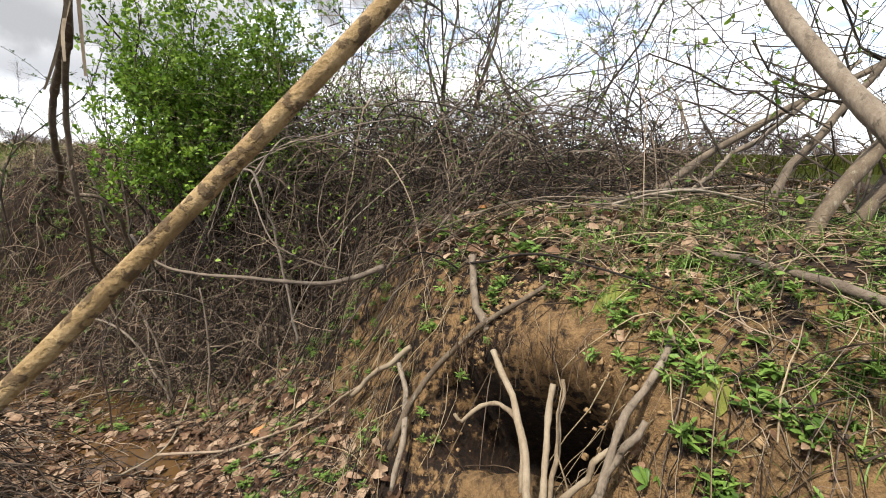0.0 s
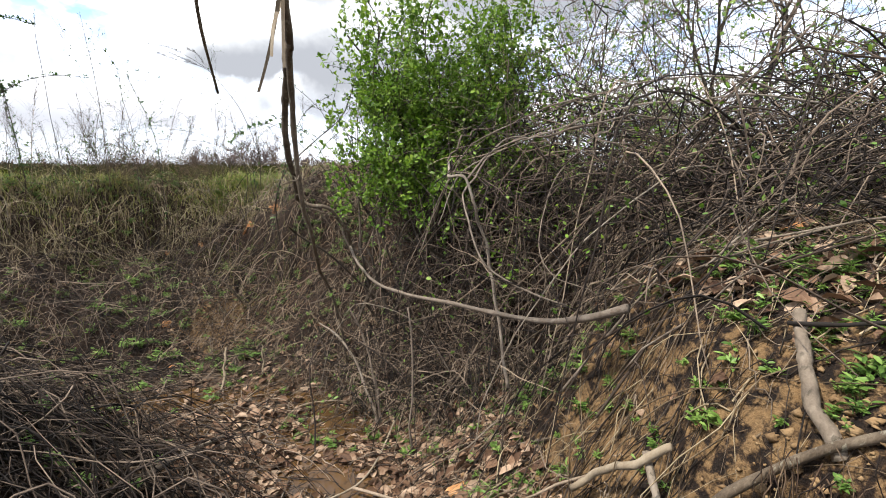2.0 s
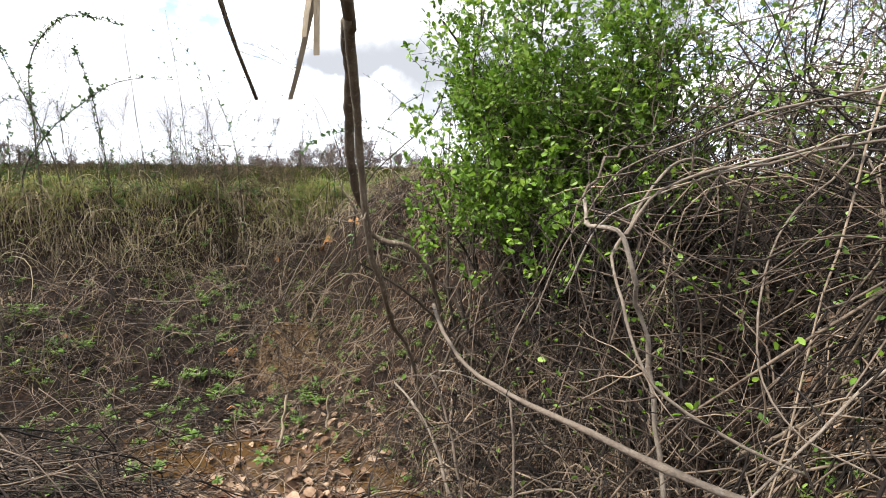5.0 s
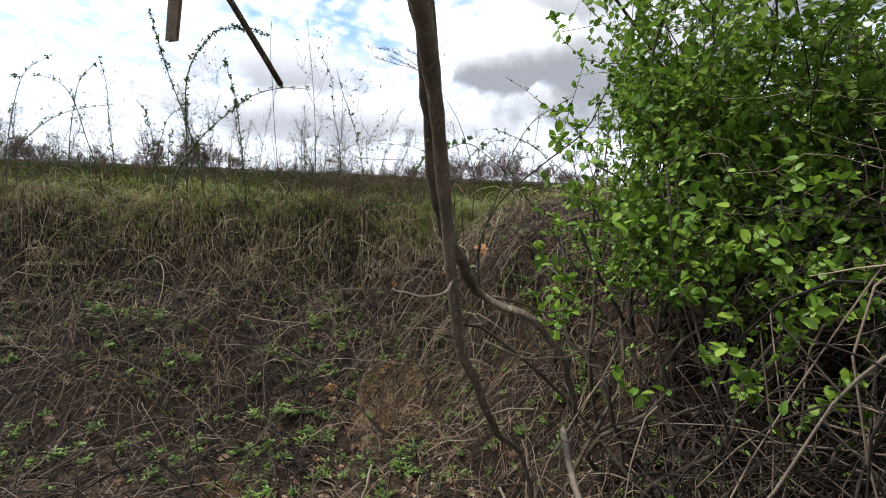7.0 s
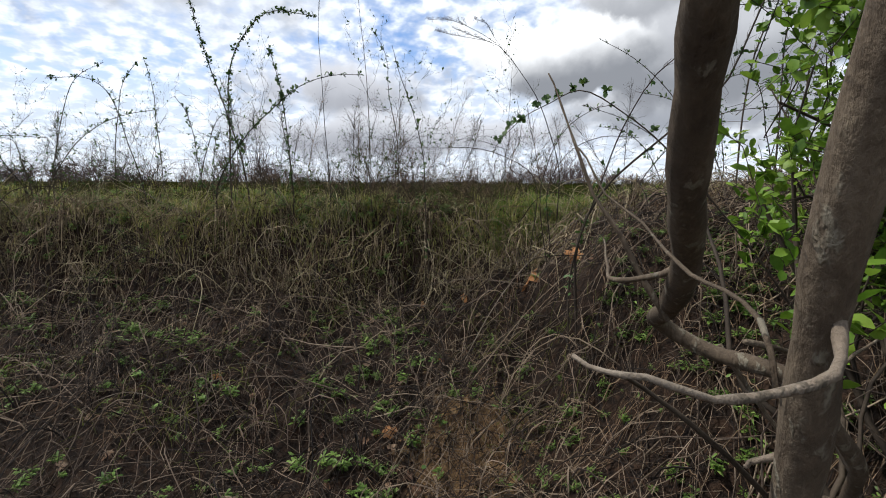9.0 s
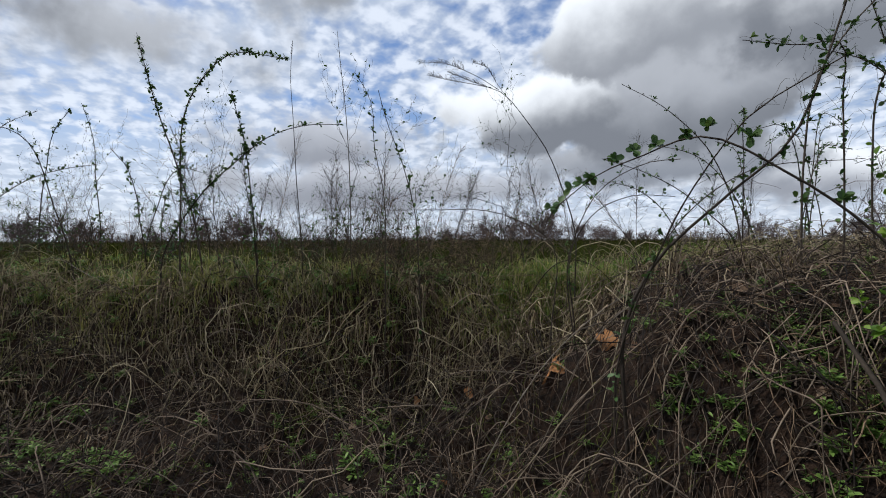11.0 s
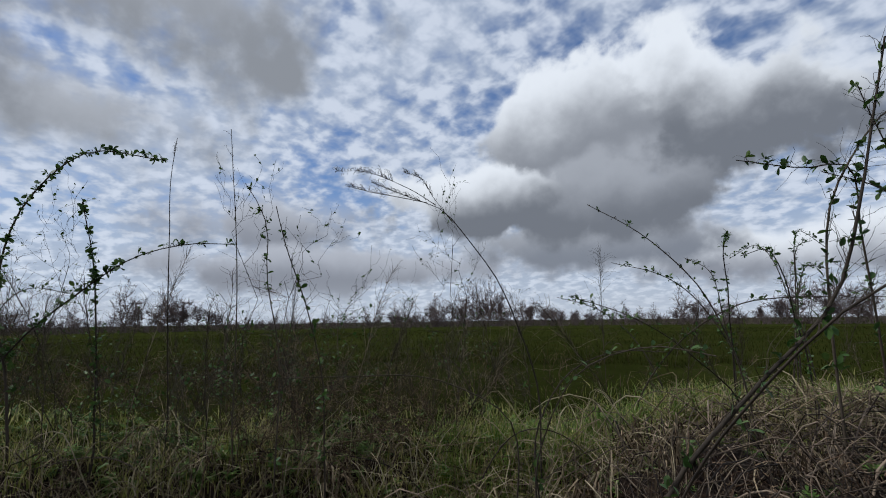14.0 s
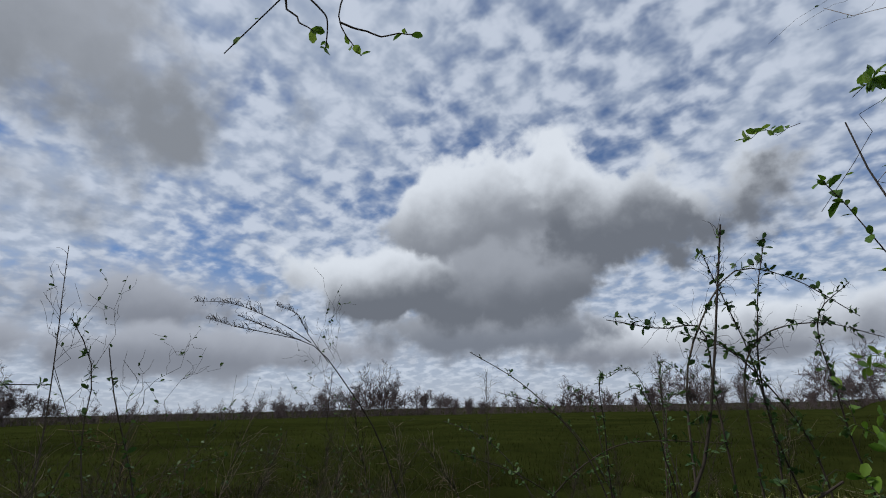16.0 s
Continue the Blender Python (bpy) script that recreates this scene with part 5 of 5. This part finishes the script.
def weed_shape(seed, count, size, upright):
    """A clump of leafy shoots: leaves in whorls up short stems."""
    r = np.random.default_rng(seed)
    C, D, U, L = [], [], [], []
    stems, rad = [], []
    for i in range(count):
        a = r.uniform(0, 2 * np.pi)
        h = size * r.uniform(0.5, 1.3) * upright
        root = np.array([0.3 * size * r.normal(), 0.3 * size * r.normal(), -0.01])
        tip = root + np.array([0.3 * h * math.cos(a), 0.3 * h * math.sin(a), h])
        stems.append(np.linspace(root, tip, 4))
        rad.append(np.linspace(0.0016, 0.0009, 4))
        for k in range(int(r.integers(5, 9))):
            f = r.uniform(0.25, 1.0) if upright > 0.3 else 0.1
            b = r.uniform(0, 2 * np.pi)
            C.append(root + (tip - root) * f)
            D.append((math.cos(b), math.sin(b), r.uniform(0.05, 0.9)))
            U.append((0.3 * r.normal(), 0.3 * r.normal(), 1))
            L.append(size * r.uniform(0.45, 0.95))
    L = np.array(L)
    return joined(leaves(np.array(C), np.array(D), unit(np.array(U)), L, L * r.uniform(0.11, 0.20, len(L)), 0.3, 0.25), tubes(np.array(stems), np.array(rad), 3))


def weeds():
    r = np.random.default_rng(88)
    shapes = [weed_shape(600 + i, 4 + i % 3, 0.035 + 0.006 * (i % 3), 1.0) for i in range(6)]
    low = [mesh_of("weed", *g, WEED) for g in shapes]
    flat = [mesh_of("rosette", *weed_shape(620 + i, 3, 0.05, 0.12), WEED) for i in range(3)]

    def plant(kinds, x, y, s, name, label, group, lift=0.0):
        ob = tagged(new(name, kinds[int(r.integers(0, len(kinds)))]), label, "weed", group)
        ob.matrix_world = Matrix.Translation((x, y, float(land(x, y)) + lift)) @ pose(0, 0, 0, r.normal(0, 10), r.normal(0, 10), r.uniform(0, 360)) @ Matrix.Diagonal((s, s, s, 1))

    def mass(x, y, s, name, label, lift):
        """Many small weeds as one mesh."""
        got = []
        z = land(x, y) + lift
        for i in range(len(x)):
            v, f = shapes[int(r.integers(0, 6))]
            a = r.uniform(0, 2 * np.pi)
            ca, sa = math.cos(a), math.sin(a)
            w = np.stack([v[:, 0] * ca - v[:, 1] * sa, v[:, 0] * sa + v[:, 1] * ca, v[:, 2]], 1) * s[i]
            got.append((w + [x[i], y[i], z[i]], f))
        stuff(name, joined(*got), WEED, label, "weeds")

    made = 0
    while made < 190:
        x, y = r.uniform(0.0, 1.7), r.uniform(0.55, 2.35)
        m = mound_m(x, y)
        if m < 1.02 or math.hypot(x - HOLE[0], y - HOLE[1]) < 0.22 or rough(x, y, 2.6, 2, 19) < r.normal(-0.35, 0.3):
            continue
        plant(low, x, y, r.uniform(0.45, 1.25), "weed", "small bright green weed on the mound", "mound weeds")
        made += 1
    for i in range(130):
        x, y = r.uniform(0.50, 1.5), r.uniform(0.10, 1.2)
        if mound_m(x, y) > 0.75:
            plant(low, x, y, r.uniform(0.6, 1.3), "weed", "leafy green weed standing in the litter", "mound weeds")
    x, y = r.uniform(0.1, 2.2, 2600), r.uniform(0.4, 2.6, 2600)
    ok = (mound_m(x, y) > 1.1) & (np.hypot(x - HOLE[0], y - HOLE[1]) > 0.25)
    mass(x[ok], y[ok], r.uniform(0.22, 0.6, ok.sum()), "ground_weeds", "mat of small green weeds over the mound", 0.0)
    x, y = r.uniform(-0.9, 0.2, 260), r.uniform(1.5, 2.8, 260)
    ok = mound_m(x, y) > 0.3
    mass(x[ok], y[ok], r.uniform(0.3, 0.9, ok.sum()), "slope_weeds", "small green weeds on the clay slope", 0.01)
    c = 70
    cs, cu = r.uniform(3.9, 5.7, c), r.uniform(-4.0, 3.2, c)
    k = r.integers(0, c, 1300)
    x, y = from_su(cs[k] + r.normal(0, 0.16, 1300), cu[k] + r.normal(0, 0.20, 1300))
    mass(x, y, r.uniform(0.3, 1.1, 1300), "bank_weeds", "small green weeds growing on the cut bank", 0.02)
    x, y = from_su(5.45 + np.abs(r.normal(0, 0.35, 700)), r.uniform(-4.5, 3.6, 700))
    mass(x, y, r.uniform(0.4, 1.2, 700), "lip_weeds", "low yellow-green weeds along the bank top", 0.0)
    x, y = np.r_[r.normal(-2.4, 0.35, 110), r.uniform(-4.2, -2.6, 80)], np.r_[r.normal(1.05, 0.35, 110), r.uniform(0.8, 2.4, 80)]
    mass(x, y, r.uniform(0.4, 1.1, 190), "pile_weeds", "small green weeds growing through the stalk pile", 0.06)
    x, y = r.uniform(-3.2, -1.0, 420), r.uniform(2.45, 4.2, 420)
    mass(x, y, r.uniform(0.3, 1.0, 420), "foot_weeds", "small green weeds at the foot of the shrubs", 0.0)
    x, y = r.uniform(-2.0, -0.4, 260), r.uniform(2.2, 2.8, 260)
    mass(x, y, r.uniform(0.2, 0.7, 260), "gully_weeds", "small green weeds among the twigs in the gully", 0.01)
    plant(flat, 0.505, 0.97, 1.0, "rosette", "flat grey-green leaf rosette on bare clay", "rosettes")
    for i in range(14):
        plant(flat, r.uniform(0.6, 1.2), r.uniform(0.7, 1.3), r.uniform(0.7, 1.2), "rosette", "flat green leaf rosette among the weeds", "rosettes")
    # moss cushions
    for x, y, s in ((0.53, 1.37, 1.0), (0.64, 1.11, 0.8), (0.63, 0.99, 0.6), (0.58, 1.42, 0.6)):
        q = np.linspace(0, 1, 9)
        th = np.linspace(0, 2 * np.pi, 18, endpoint=False)
        rr, tt = np.meshgrid(q, th, indexing="ij")
        rad = 0.055 * s * rr * (1 + 0.25 * np.sin(3 * tt + x * 9) + 0.12 * np.sin(7 * tt))
        X, Y = x + rad * np.cos(tt), y + rad * np.sin(tt)
        Z = land(X, Y) + 0.016 * s * (1 - rr ** 2) - 0.004 + 0.004 * rough(X, Y, 60, 2, 4) * (1 - rr)
        idx = np.arange(rr.size).reshape(rr.shape)
        nx = np.roll(idx, -1, 1)
        F = np.stack([idx[:-1], idx[1:], nx[1:], nx[:-1]], -1).reshape(-1, 4)
        tagged(part("moss_cushion", (np.stack([X, Y, Z], -1).reshape(-1, 3), F), MOSS), "yellow-green moss cushion on the clay", "moss", "moss cushions")
    # tufts of grass on the mound
    n = 2600
    c = r.uniform(size=(110, 2)) * [1.3, 1.6] + [0.5, 0.4]
    k = r.integers(0, 110, n)
    x, y = c[k, 0] + r.normal(0, 0.05, n), c[k, 1] + r.normal(0, 0.05, n)
    ok = mound_m(x, y) > 1.0
    blades(x[ok], y[ok], r.uniform(0.03, 0.12, ok.sum()), 0.8, 0.0018, WEED, "mound_grass", "tufts of green grass on the mound", 89)


weeds()

# ---- tall weeds on the lip of the bank ----


def plume(line, seed, n=26, length=0.10, rad=0.0008, start=0.75):
    """Fine twiglets along the end of a stalk."""
    r = np.random.default_rng(seed)
    k = len(line)
    pos = r.uniform(start, 0.99, n) * (k - 1)
    i = np.minimum(pos.astype(int), k - 2)
    C = line[i] + (line[i + 1] - line[i]) * (pos - i)[:, None]
    D = unit(unit(line[i + 1] - line[i]) * 0.9 + 0.55 * r.normal(size=(n, 3)))
    E = C + D * (length * r.uniform(0.4, 1.1, n) * (1.25 - pos / k))[:, None]
    P = strands(C, E, r.uniform(0, 0.02, n), 5, 0.06, seed + 1)
    return P, np.linspace(1, 0.5, 5)[None] * np.full((n, 1), rad)


def stalk(points, label, seed, r0=0.0035, feathery=26, leafy=0, start=0.75, length=0.10, mat=DARKTWIG, name="weed_stalk", leaf=0.024, leafmat=DARKLEAF, group=""):
    """A weed or briar stalk on the lip: stem, side twigs, and leaves where it has them."""
    p = np.array(points, float)
    foot = p[0].copy()
    drop = float(land(foot[0], foot[1]))
    if foot[2] > drop - 0.01:
        p = np.concatenate([[[foot[0], foot[1], drop - 0.02]], p])
    t = thing(name, label, "weed stalk", group, tuple(p[0]))
    q = curve_through(p, 22, 0.004, seed) - p[0]
    part("stem", tubes(q[None], np.linspace(r0, r0 * 0.35, 22)[None], 6), mat, t)
    if feathery:
        P, R = plume(q, seed, feathery, length, 0.0009, start)
        tagged(part("seed_head", tubes(P, R, 3), mat, t), kind="stuff")
    if leafy:
        P, R = plume(q, seed + 5, leafy, 0.05, 0.0009, 0.15)
        tagged(part("side_growth", tubes(P, R, 3), mat, t), kind="stuff")
        tagged(part("leafage", leaf_spray(P, 3, leaf, seed + 6), leafmat, t), kind="stuff")
    return t


def nodding_head(t, shoots):
    """Feathery side shoots on a bent weed, given as lines in its own space."""
    for i, w in enumerate(shoots):
        q = curve_through(np.array(w, float) - np.array(t.location), 14, 0.003, 40 + i)
        P, R = plume(q, 60 + i, 46 if i else 70, 0.06 if i else 0.075, 0.0010, 0.45)
        tagged(part("side_shoot", joined(tubes(q[None], np.linspace(0.0020, 0.0008, 14)[None], 4), tubes(P, R, 3)), DARKTWIG, t), kind="stuff")


DRY, BRIAR = "dry brown weed stalk with a feathery seed head", "dark briar cane with small new leaves on the bank"
bent_weed = stalk([(-3.98, 4.0, 1.25), (-3.98, 4.0, 1.55), (-4.0, 3.96, 1.74), (-4.06, 3.86, 2.01), (-4.12, 3.76, 2.18), (-4.2, 3.64, 2.35), (-4.27, 3.53, 2.4), (-4.35, 3.39, 2.46)], "tall bent dry weed with a drooping seed head", 1, 0.0042, 60, 0, 0.86, 0.12)
nodding_head(bent_weed, ([(-4.20, 3.64, 2.35), (-4.26, 3.52, 2.43), (-4.36, 3.36, 2.50), (-4.43, 3.26, 2.50)], [(-4.16, 3.70, 2.27), (-4.19, 3.62, 2.38), (-4.21, 3.56, 2.46), (-4.25, 3.50, 2.49)], [(-4.22, 3.60, 2.36), (-4.33, 3.42, 2.40), (-4.42, 3.30, 2.44)]))
stalk([(-5.02, 2.75, 1.30), (-5.04, 2.72, 2.03), (-5.05, 2.7, 2.58), (-5.05, 2.71, 2.73)], DRY, 2, 0.0035, 14, 0, 0.93, 0.10)
stalk([(-4.67, 2.94, 1.30), (-4.68, 2.92, 2.26), (-4.71, 2.88, 2.7)], DRY, 3, 0.0035, 18, 0, 0.72, 0.16)
stalk([(-4.39, 3.02, 1.15), (-4.4, 3.01, 1.87), (-4.41, 2.98, 2.0), (-4.43, 2.95, 2.29), (-4.46, 2.9, 2.4)], BRIAR, 4, 0.004, 8, 26, 0.8, 0.06, leaf=0.022)
stalk([(-3.35, 4.53, 1.35), (-3.39, 4.46, 1.76), (-3.44, 4.38, 1.94), (-3.56, 4.17, 2.18), (-3.67, 4.0, 2.29)], BRIAR, 5, 0.004, 12, 14, 0.5, 0.05, leaf=0.018)
stalk([(-3.25, 3.52, 1.2), (-3.2, 3.61, 1.42), (-3.07, 3.83, 1.67), (-2.94, 4.05, 1.9), (-2.88, 4.14, 2.17), (-2.84, 4.21, 2.42), (-2.8, 4.27, 2.67)], "stout dark briar stem with branching twigs", 6, 0.008, 60, 40, 0.45, 0.28, leaf=0.026)
stalk([(-3.72, 3.73, 1.05), (-3.72, 3.73, 1.5), (-3.67, 3.81, 1.64), (-3.58, 3.95, 1.72), (-3.47, 4.14, 1.72)], "thin arching briar cane on the bank", 7, 0.004, 6, 4)
stalk([(-3.78, 3.63, 1.0), (-3.79, 3.61, 1.53), (-3.88, 3.46, 1.63), (-4.08, 3.13, 1.66), (-4.21, 2.93, 1.66)], "thin arching briar cane on the bank", 8, 0.0035, 8, 0)
stalk([(-5.23, 2.22, 1.30), (-5.29, 2.13, 1.81), (-5.36, 2.0, 2.25), (-5.42, 1.9, 2.72)], BRIAR, 9, 0.006, 40, 70, 0.6, 0.14)
stalk([(-5.28, 2.10, 1.30), (-5.3, 2.11, 1.71), (-5.26, 2.18, 2.39), (-5.14, 2.37, 2.61), (-4.96, 2.67, 2.59)], BRIAR, 10, 0.006, 10, 130, 0.8, 0.05)
stalk([(-5.07, 2.49, 1.30), (-5.08, 2.47, 1.76), (-5.1, 2.43, 2.14), (-5.14, 2.37, 2.39)], BRIAR, 11, 0.005, 14, 70, 0.7, 0.08)
stalk([(-5.35, 2.0, 1.35), (-5.23, 2.22, 1.79), (-5.11, 2.41, 2.0), (-5.0, 2.6, 2.15), (-4.9, 2.76, 2.2), (-4.8, 2.93, 2.2)], BRIAR, 12, 0.005, 8, 90, 0.8, 0.05)
stalk([(-3.4, 4.64, 1.35), (-3.58, 4.34, 1.76), (-3.69, 4.17, 1.87), (-3.79, 4.0, 1.93)], BRIAR, 13, 0.004, 14, 18, 0.5, 0.08, leaf=0.02)
stalk([(-4.28, 3.19, 0.95), (-4.33, 3.11, 1.89), (-4.38, 3.03, 2.16), (-4.4, 3.0, 2.3)], BRIAR, 14, 0.0045, 10, 24, 0.7, 0.07, leaf=0.024)
stalk([(-3.27, 3.49, 1.05), (-3.12, 3.50, 1.45), (-2.92, 3.42, 1.70), (-2.75, 3.40, 1.86), (-2.60, 3.5, 1.98)], "dark leaning briar stem beside the shrub", 15, 0.005, 30, 16, 0.4, 0.2, leaf=0.026)
stalk([(-3.56, 3.59, 0.9), (-3.50, 3.48, 1.51), (-3.36, 3.48, 1.70), (-3.13, 3.46, 1.78), (-2.98, 3.42, 1.77)], "thin arching briar cane on the bank", 16, 0.0035, 12, 10, 0.5, 0.10, leaf=0.022)
for i, w in enumerate(([(-2.97, 4.58, 1.35), (-2.97, 4.58, 2.11), (-2.98, 4.56, 2.37), (-3.06, 4.42, 2.36), (-3.2, 4.19, 2.38)], [(-2.87, 4.73, 1.35), (-2.86, 4.75, 2.24), (-2.92, 4.66, 2.6), (-2.93, 4.63, 2.69)],
                       [(-2.76, 4.9, 1.35), (-2.84, 4.78, 2.28), (-2.74, 4.94, 2.78)], [(-2.9, 4.7, 1.35), (-2.83, 4.8, 2.33), (-2.62, 5.15, 2.41), (-2.43, 5.45, 2.35)],
                       [(-3.05, 4.4, 1.35), (-2.99, 4.53, 2.34), (-2.85, 4.76, 2.61), (-2.69, 5.03, 2.6), (-2.5, 5.34, 2.44)], [(-2.70, 5.0, 1.35), (-2.78, 4.87, 2.05), (-2.91, 4.66, 2.28), (-3.03, 4.46, 2.34)],
                       [(-2.55, 5.2, 1.35), (-2.64, 5.1, 2.11), (-2.63, 5.13, 2.43), (-2.5, 5.33, 2.6)])):
    stalk(w, "dark tangled briar cane with new leaves on the bank", 830 + i, 0.005, 34, 34, 0.35, 0.22, leaf=0.028, group="briar tangle")


def feathery_weeds():
    r = np.random.default_rng(99)
    shapes = []
    for i in range(7):
        h = r.uniform(0.5, 0.95)
        lean = r.normal(0, 0.15, 2)
        base = stalk([(-4.9, 3.4, 1.35), (-4.9 + lean[0] * 0.4, 3.4 + lean[1] * 0.4, 1.35 + h * 0.5), (-4.9 + lean[0], 3.4 + lean[1], 1.35 + h)], DRY, 700 + i, 0.0024, 75, 0, 0.25, 0.30, mat=(DARKTWIG, CANE)[i % 2], group="dry weeds on the lip")
        shapes.append(base)
    for i, b in enumerate(shapes):
        x, y = from_su(5.7 + 0.1 * i, -1.0 + 0.5 * i)
        b.location = (x, y, float(land(x, y)) - 0.02)
    for i in range(70):
        s = 5.55 + abs(r.normal(0, 0.55))
        u = r.normal(0.5, 0.75) if i < 30 else r.uniform(-5.5, 3.6)
        x, y = from_su(s, u)
        c = copy_thing(shapes[int(r.integers(0, 7))], pose(float(x), float(y), float(land(x, y)) - 0.02, r.normal(0, 13), r.normal(0, 13), r.uniform(0, 360)))
        k = r.uniform(0.45, 1.1)
        c.scale = (k, k, k)
    # briars further along
    for i in range(26):
        s, u = 5.6 + abs(r.normal(0, 0.35)), (r.uniform(-4.8, -1.0) if i < 16 else r.uniform(1.6, 3.6))
        x, y = from_su(s, u)
        z = float(land(x, y))
        d = r.normal(0, 0.35, 2)
        h = r.uniform(0.5, 1.15)
        stalk([(x, y, z), (x + 0.2 * d[0], y + 0.2 * d[1], z + 0.5 * h), (x + 0.6 * d[0], y + 0.6 * d[1], z + 0.9 * h), (x + 1.2 * d[0], y + 1.2 * d[1], z + h * r.uniform(0.8, 1.1))], BRIAR, 800 + i, 0.0045, 16, 26, 0.6, 0.10, leaf=0.022, group="briars on the lip")


feathery_weeds()


def airy_weed(seed, height, leafy):
    """A dead weed or briar that forks again and again into hair-thin twigs."""
    r = np.random.default_rng(seed)
    t = thing("airy_weed", "thin briar bush with tiny new leaves on the bank top" if leafy else "airy dry weed with hair-thin reddish twigs on the bank top", "weed", "airy weeds on the lip")
    n = 4
    lev = grow(r.normal(0, 0.03, (n, 3)) * [1, 1, 0], np.stack([r.normal(0, 0.28, n), r.normal(0, 0.28, n), np.ones(n)], 1), height * r.uniform(0.45, 0.8, n), np.full(n, 0.0028), 3, 6, 0.42, 0.0, 6, seed, 0.45)
    for i in range(n):
        part("stem", tubes(lev[0][0][i:i + 1], lev[0][1][i:i + 1], 5), DARKTWIG, t)
    tagged(part("twig_growth", skeleton_mesh(lev[1:], (4, 3), 0.0007), DARKTWIG if leafy else ROOT, t), kind="stuff")
    if leafy:
        tagged(part("leafage", leaf_spray(np.concatenate([lev[1][0], lev[2][0][::2]]), 2, 0.020, seed + 1), DARKLEAF, t), kind="stuff")
    return t


def airy_weeds():
    r = np.random.default_rng(123)
    kinds = [airy_weed(900 + i, (0.50, 0.65, 0.80, 0.65, 0.85, 1.05)[i], i >= 3) for i in range(6)]
    for i, k in enumerate(kinds):
        x, y = from_su(5.75 + 0.08 * i, -2.6 + 0.75 * i)
        k.location = (x, y, float(land(x, y)) - 0.02)
    for i in range(38):
        if i < 20:
            across, along, k = 5.55 + abs(r.normal(0, 0.30)), r.normal(0.45, 0.45), kinds[int(r.integers(0, 3))]
        else:
            across, along, k = 5.6 + abs(r.normal(0, 0.35)), r.uniform(-4.2, 0.3), kinds[3 + int(r.integers(0, 3))]
        x, y = from_su(across, along)
        c = copy_thing(k, pose(float(x), float(y), float(land(x, y)) - 0.02, r.normal(0, 8), r.normal(0, 8), r.uniform(0, 360)))
        g = r.uniform(0.55, 1.0)
        c.scale = (g, g, g)


airy_weeds()


def leaf_cluster_spray():
    """A low shrub branch that reaches out with tufts of rounded leaves."""
    t = thing("leafy_branch", "thin shrub branch with tufts of rounded green leaves", "branch", at=(-2.3, 3.3, 1.2))
    off = np.array([-2.3, 3.3, 1.2])
    line = curve_through([(-2.05, 3.25, 0.95), (-2.25, 3.05, 1.35), (-2.45, 2.9, 1.62), (-2.569, 2.84, 1.70), (-2.69, 2.83, 1.68), (-2.766, 2.811, 1.657), (-2.832, 2.791, 1.615), (-2.88, 2.776, 1.575), (-2.90, 2.77, 1.53)], 40)
    part("stem", tubes((line - off)[None], np.linspace(0.0035, 0.0010, 40)[None], 6), DARKTWIG, t)
    r = np.random.default_rng(5)
    for p in ((-2.88, 2.776, 1.59), (-2.835, 2.793, 1.63), (-2.79, 2.805, 1.65), (-2.70, 2.83, 1.695), (-2.655, 2.836, 1.70), (-2.60, 2.84, 1.71), (-2.555, 2.84, 1.715), (-2.50, 2.87, 1.69), (-2.40, 2.94, 1.58), (-2.74, 2.82, 1.685), (-2.86, 2.785, 1.60), (-2.81, 2.80, 1.64)):
        n = 11
        C = np.tile(np.array(p) - off, (n, 1))
        D = unit(r.normal(size=(n, 3)) + [-0.2, 0.1, 0.5])
        L = r.uniform(0.012, 0.021, n)
        part("leaf_tuft", leaves(C, D, unit(r.normal(size=(n, 3)) * 0.5 + [0.6, -0.5, 0.6]), L, L * 0.33, 0.2, 0.1), DARKLEAF, t)


leaf_cluster_spray()


def overhead_twig():
    t = thing("overhead_twig", "budding twig with a few new leaves hanging overhead", "branch", at=(-3.1, 2.85, 2.8))
    off = np.array([-3.1, 2.85, 2.8])
    lines = [[(-2.75, 3.35, 3.7), (-2.95, 3.0, 3.1), (-3.06, 2.86, 2.83), (-3.132, 2.831, 2.764), (-3.188, 2.806, 2.71), (-3.235, 2.786, 2.666)],
             [(-3.02, 2.92, 2.95), (-3.05, 2.90, 2.80), (-3.078, 2.898, 2.717), (-3.061, 2.936, 2.661)],
             [(-3.078, 2.898, 2.717), (-3.04, 2.94, 2.70), (-2.988, 2.985, 2.694)],
             [(-3.14, 2.83, 2.755), (-3.12, 2.85, 2.71), (-3.10, 2.87, 2.69)],
             [(-3.12, 2.85, 2.77), (-3.09, 2.88, 2.72), (-3.10, 2.89, 2.67)]]
    tips = []
    for i, w in enumerate(lines):
        q = curve_through(np.array(w) - off, 16, 0.002, i)
        part("twig", tubes(q[None], np.linspace(0.0035 if i == 0 else 0.002, 0.001, 16)[None], 5), DARKTWIG, t)
        tips.append(q[-4:])
    for i, tip in enumerate(tips):
        tagged(part("leaf_tuft", leaf_spray(tip[None], 5, 0.018, 3 + i), LEAF, t), kind="stuff")


overhead_twig()
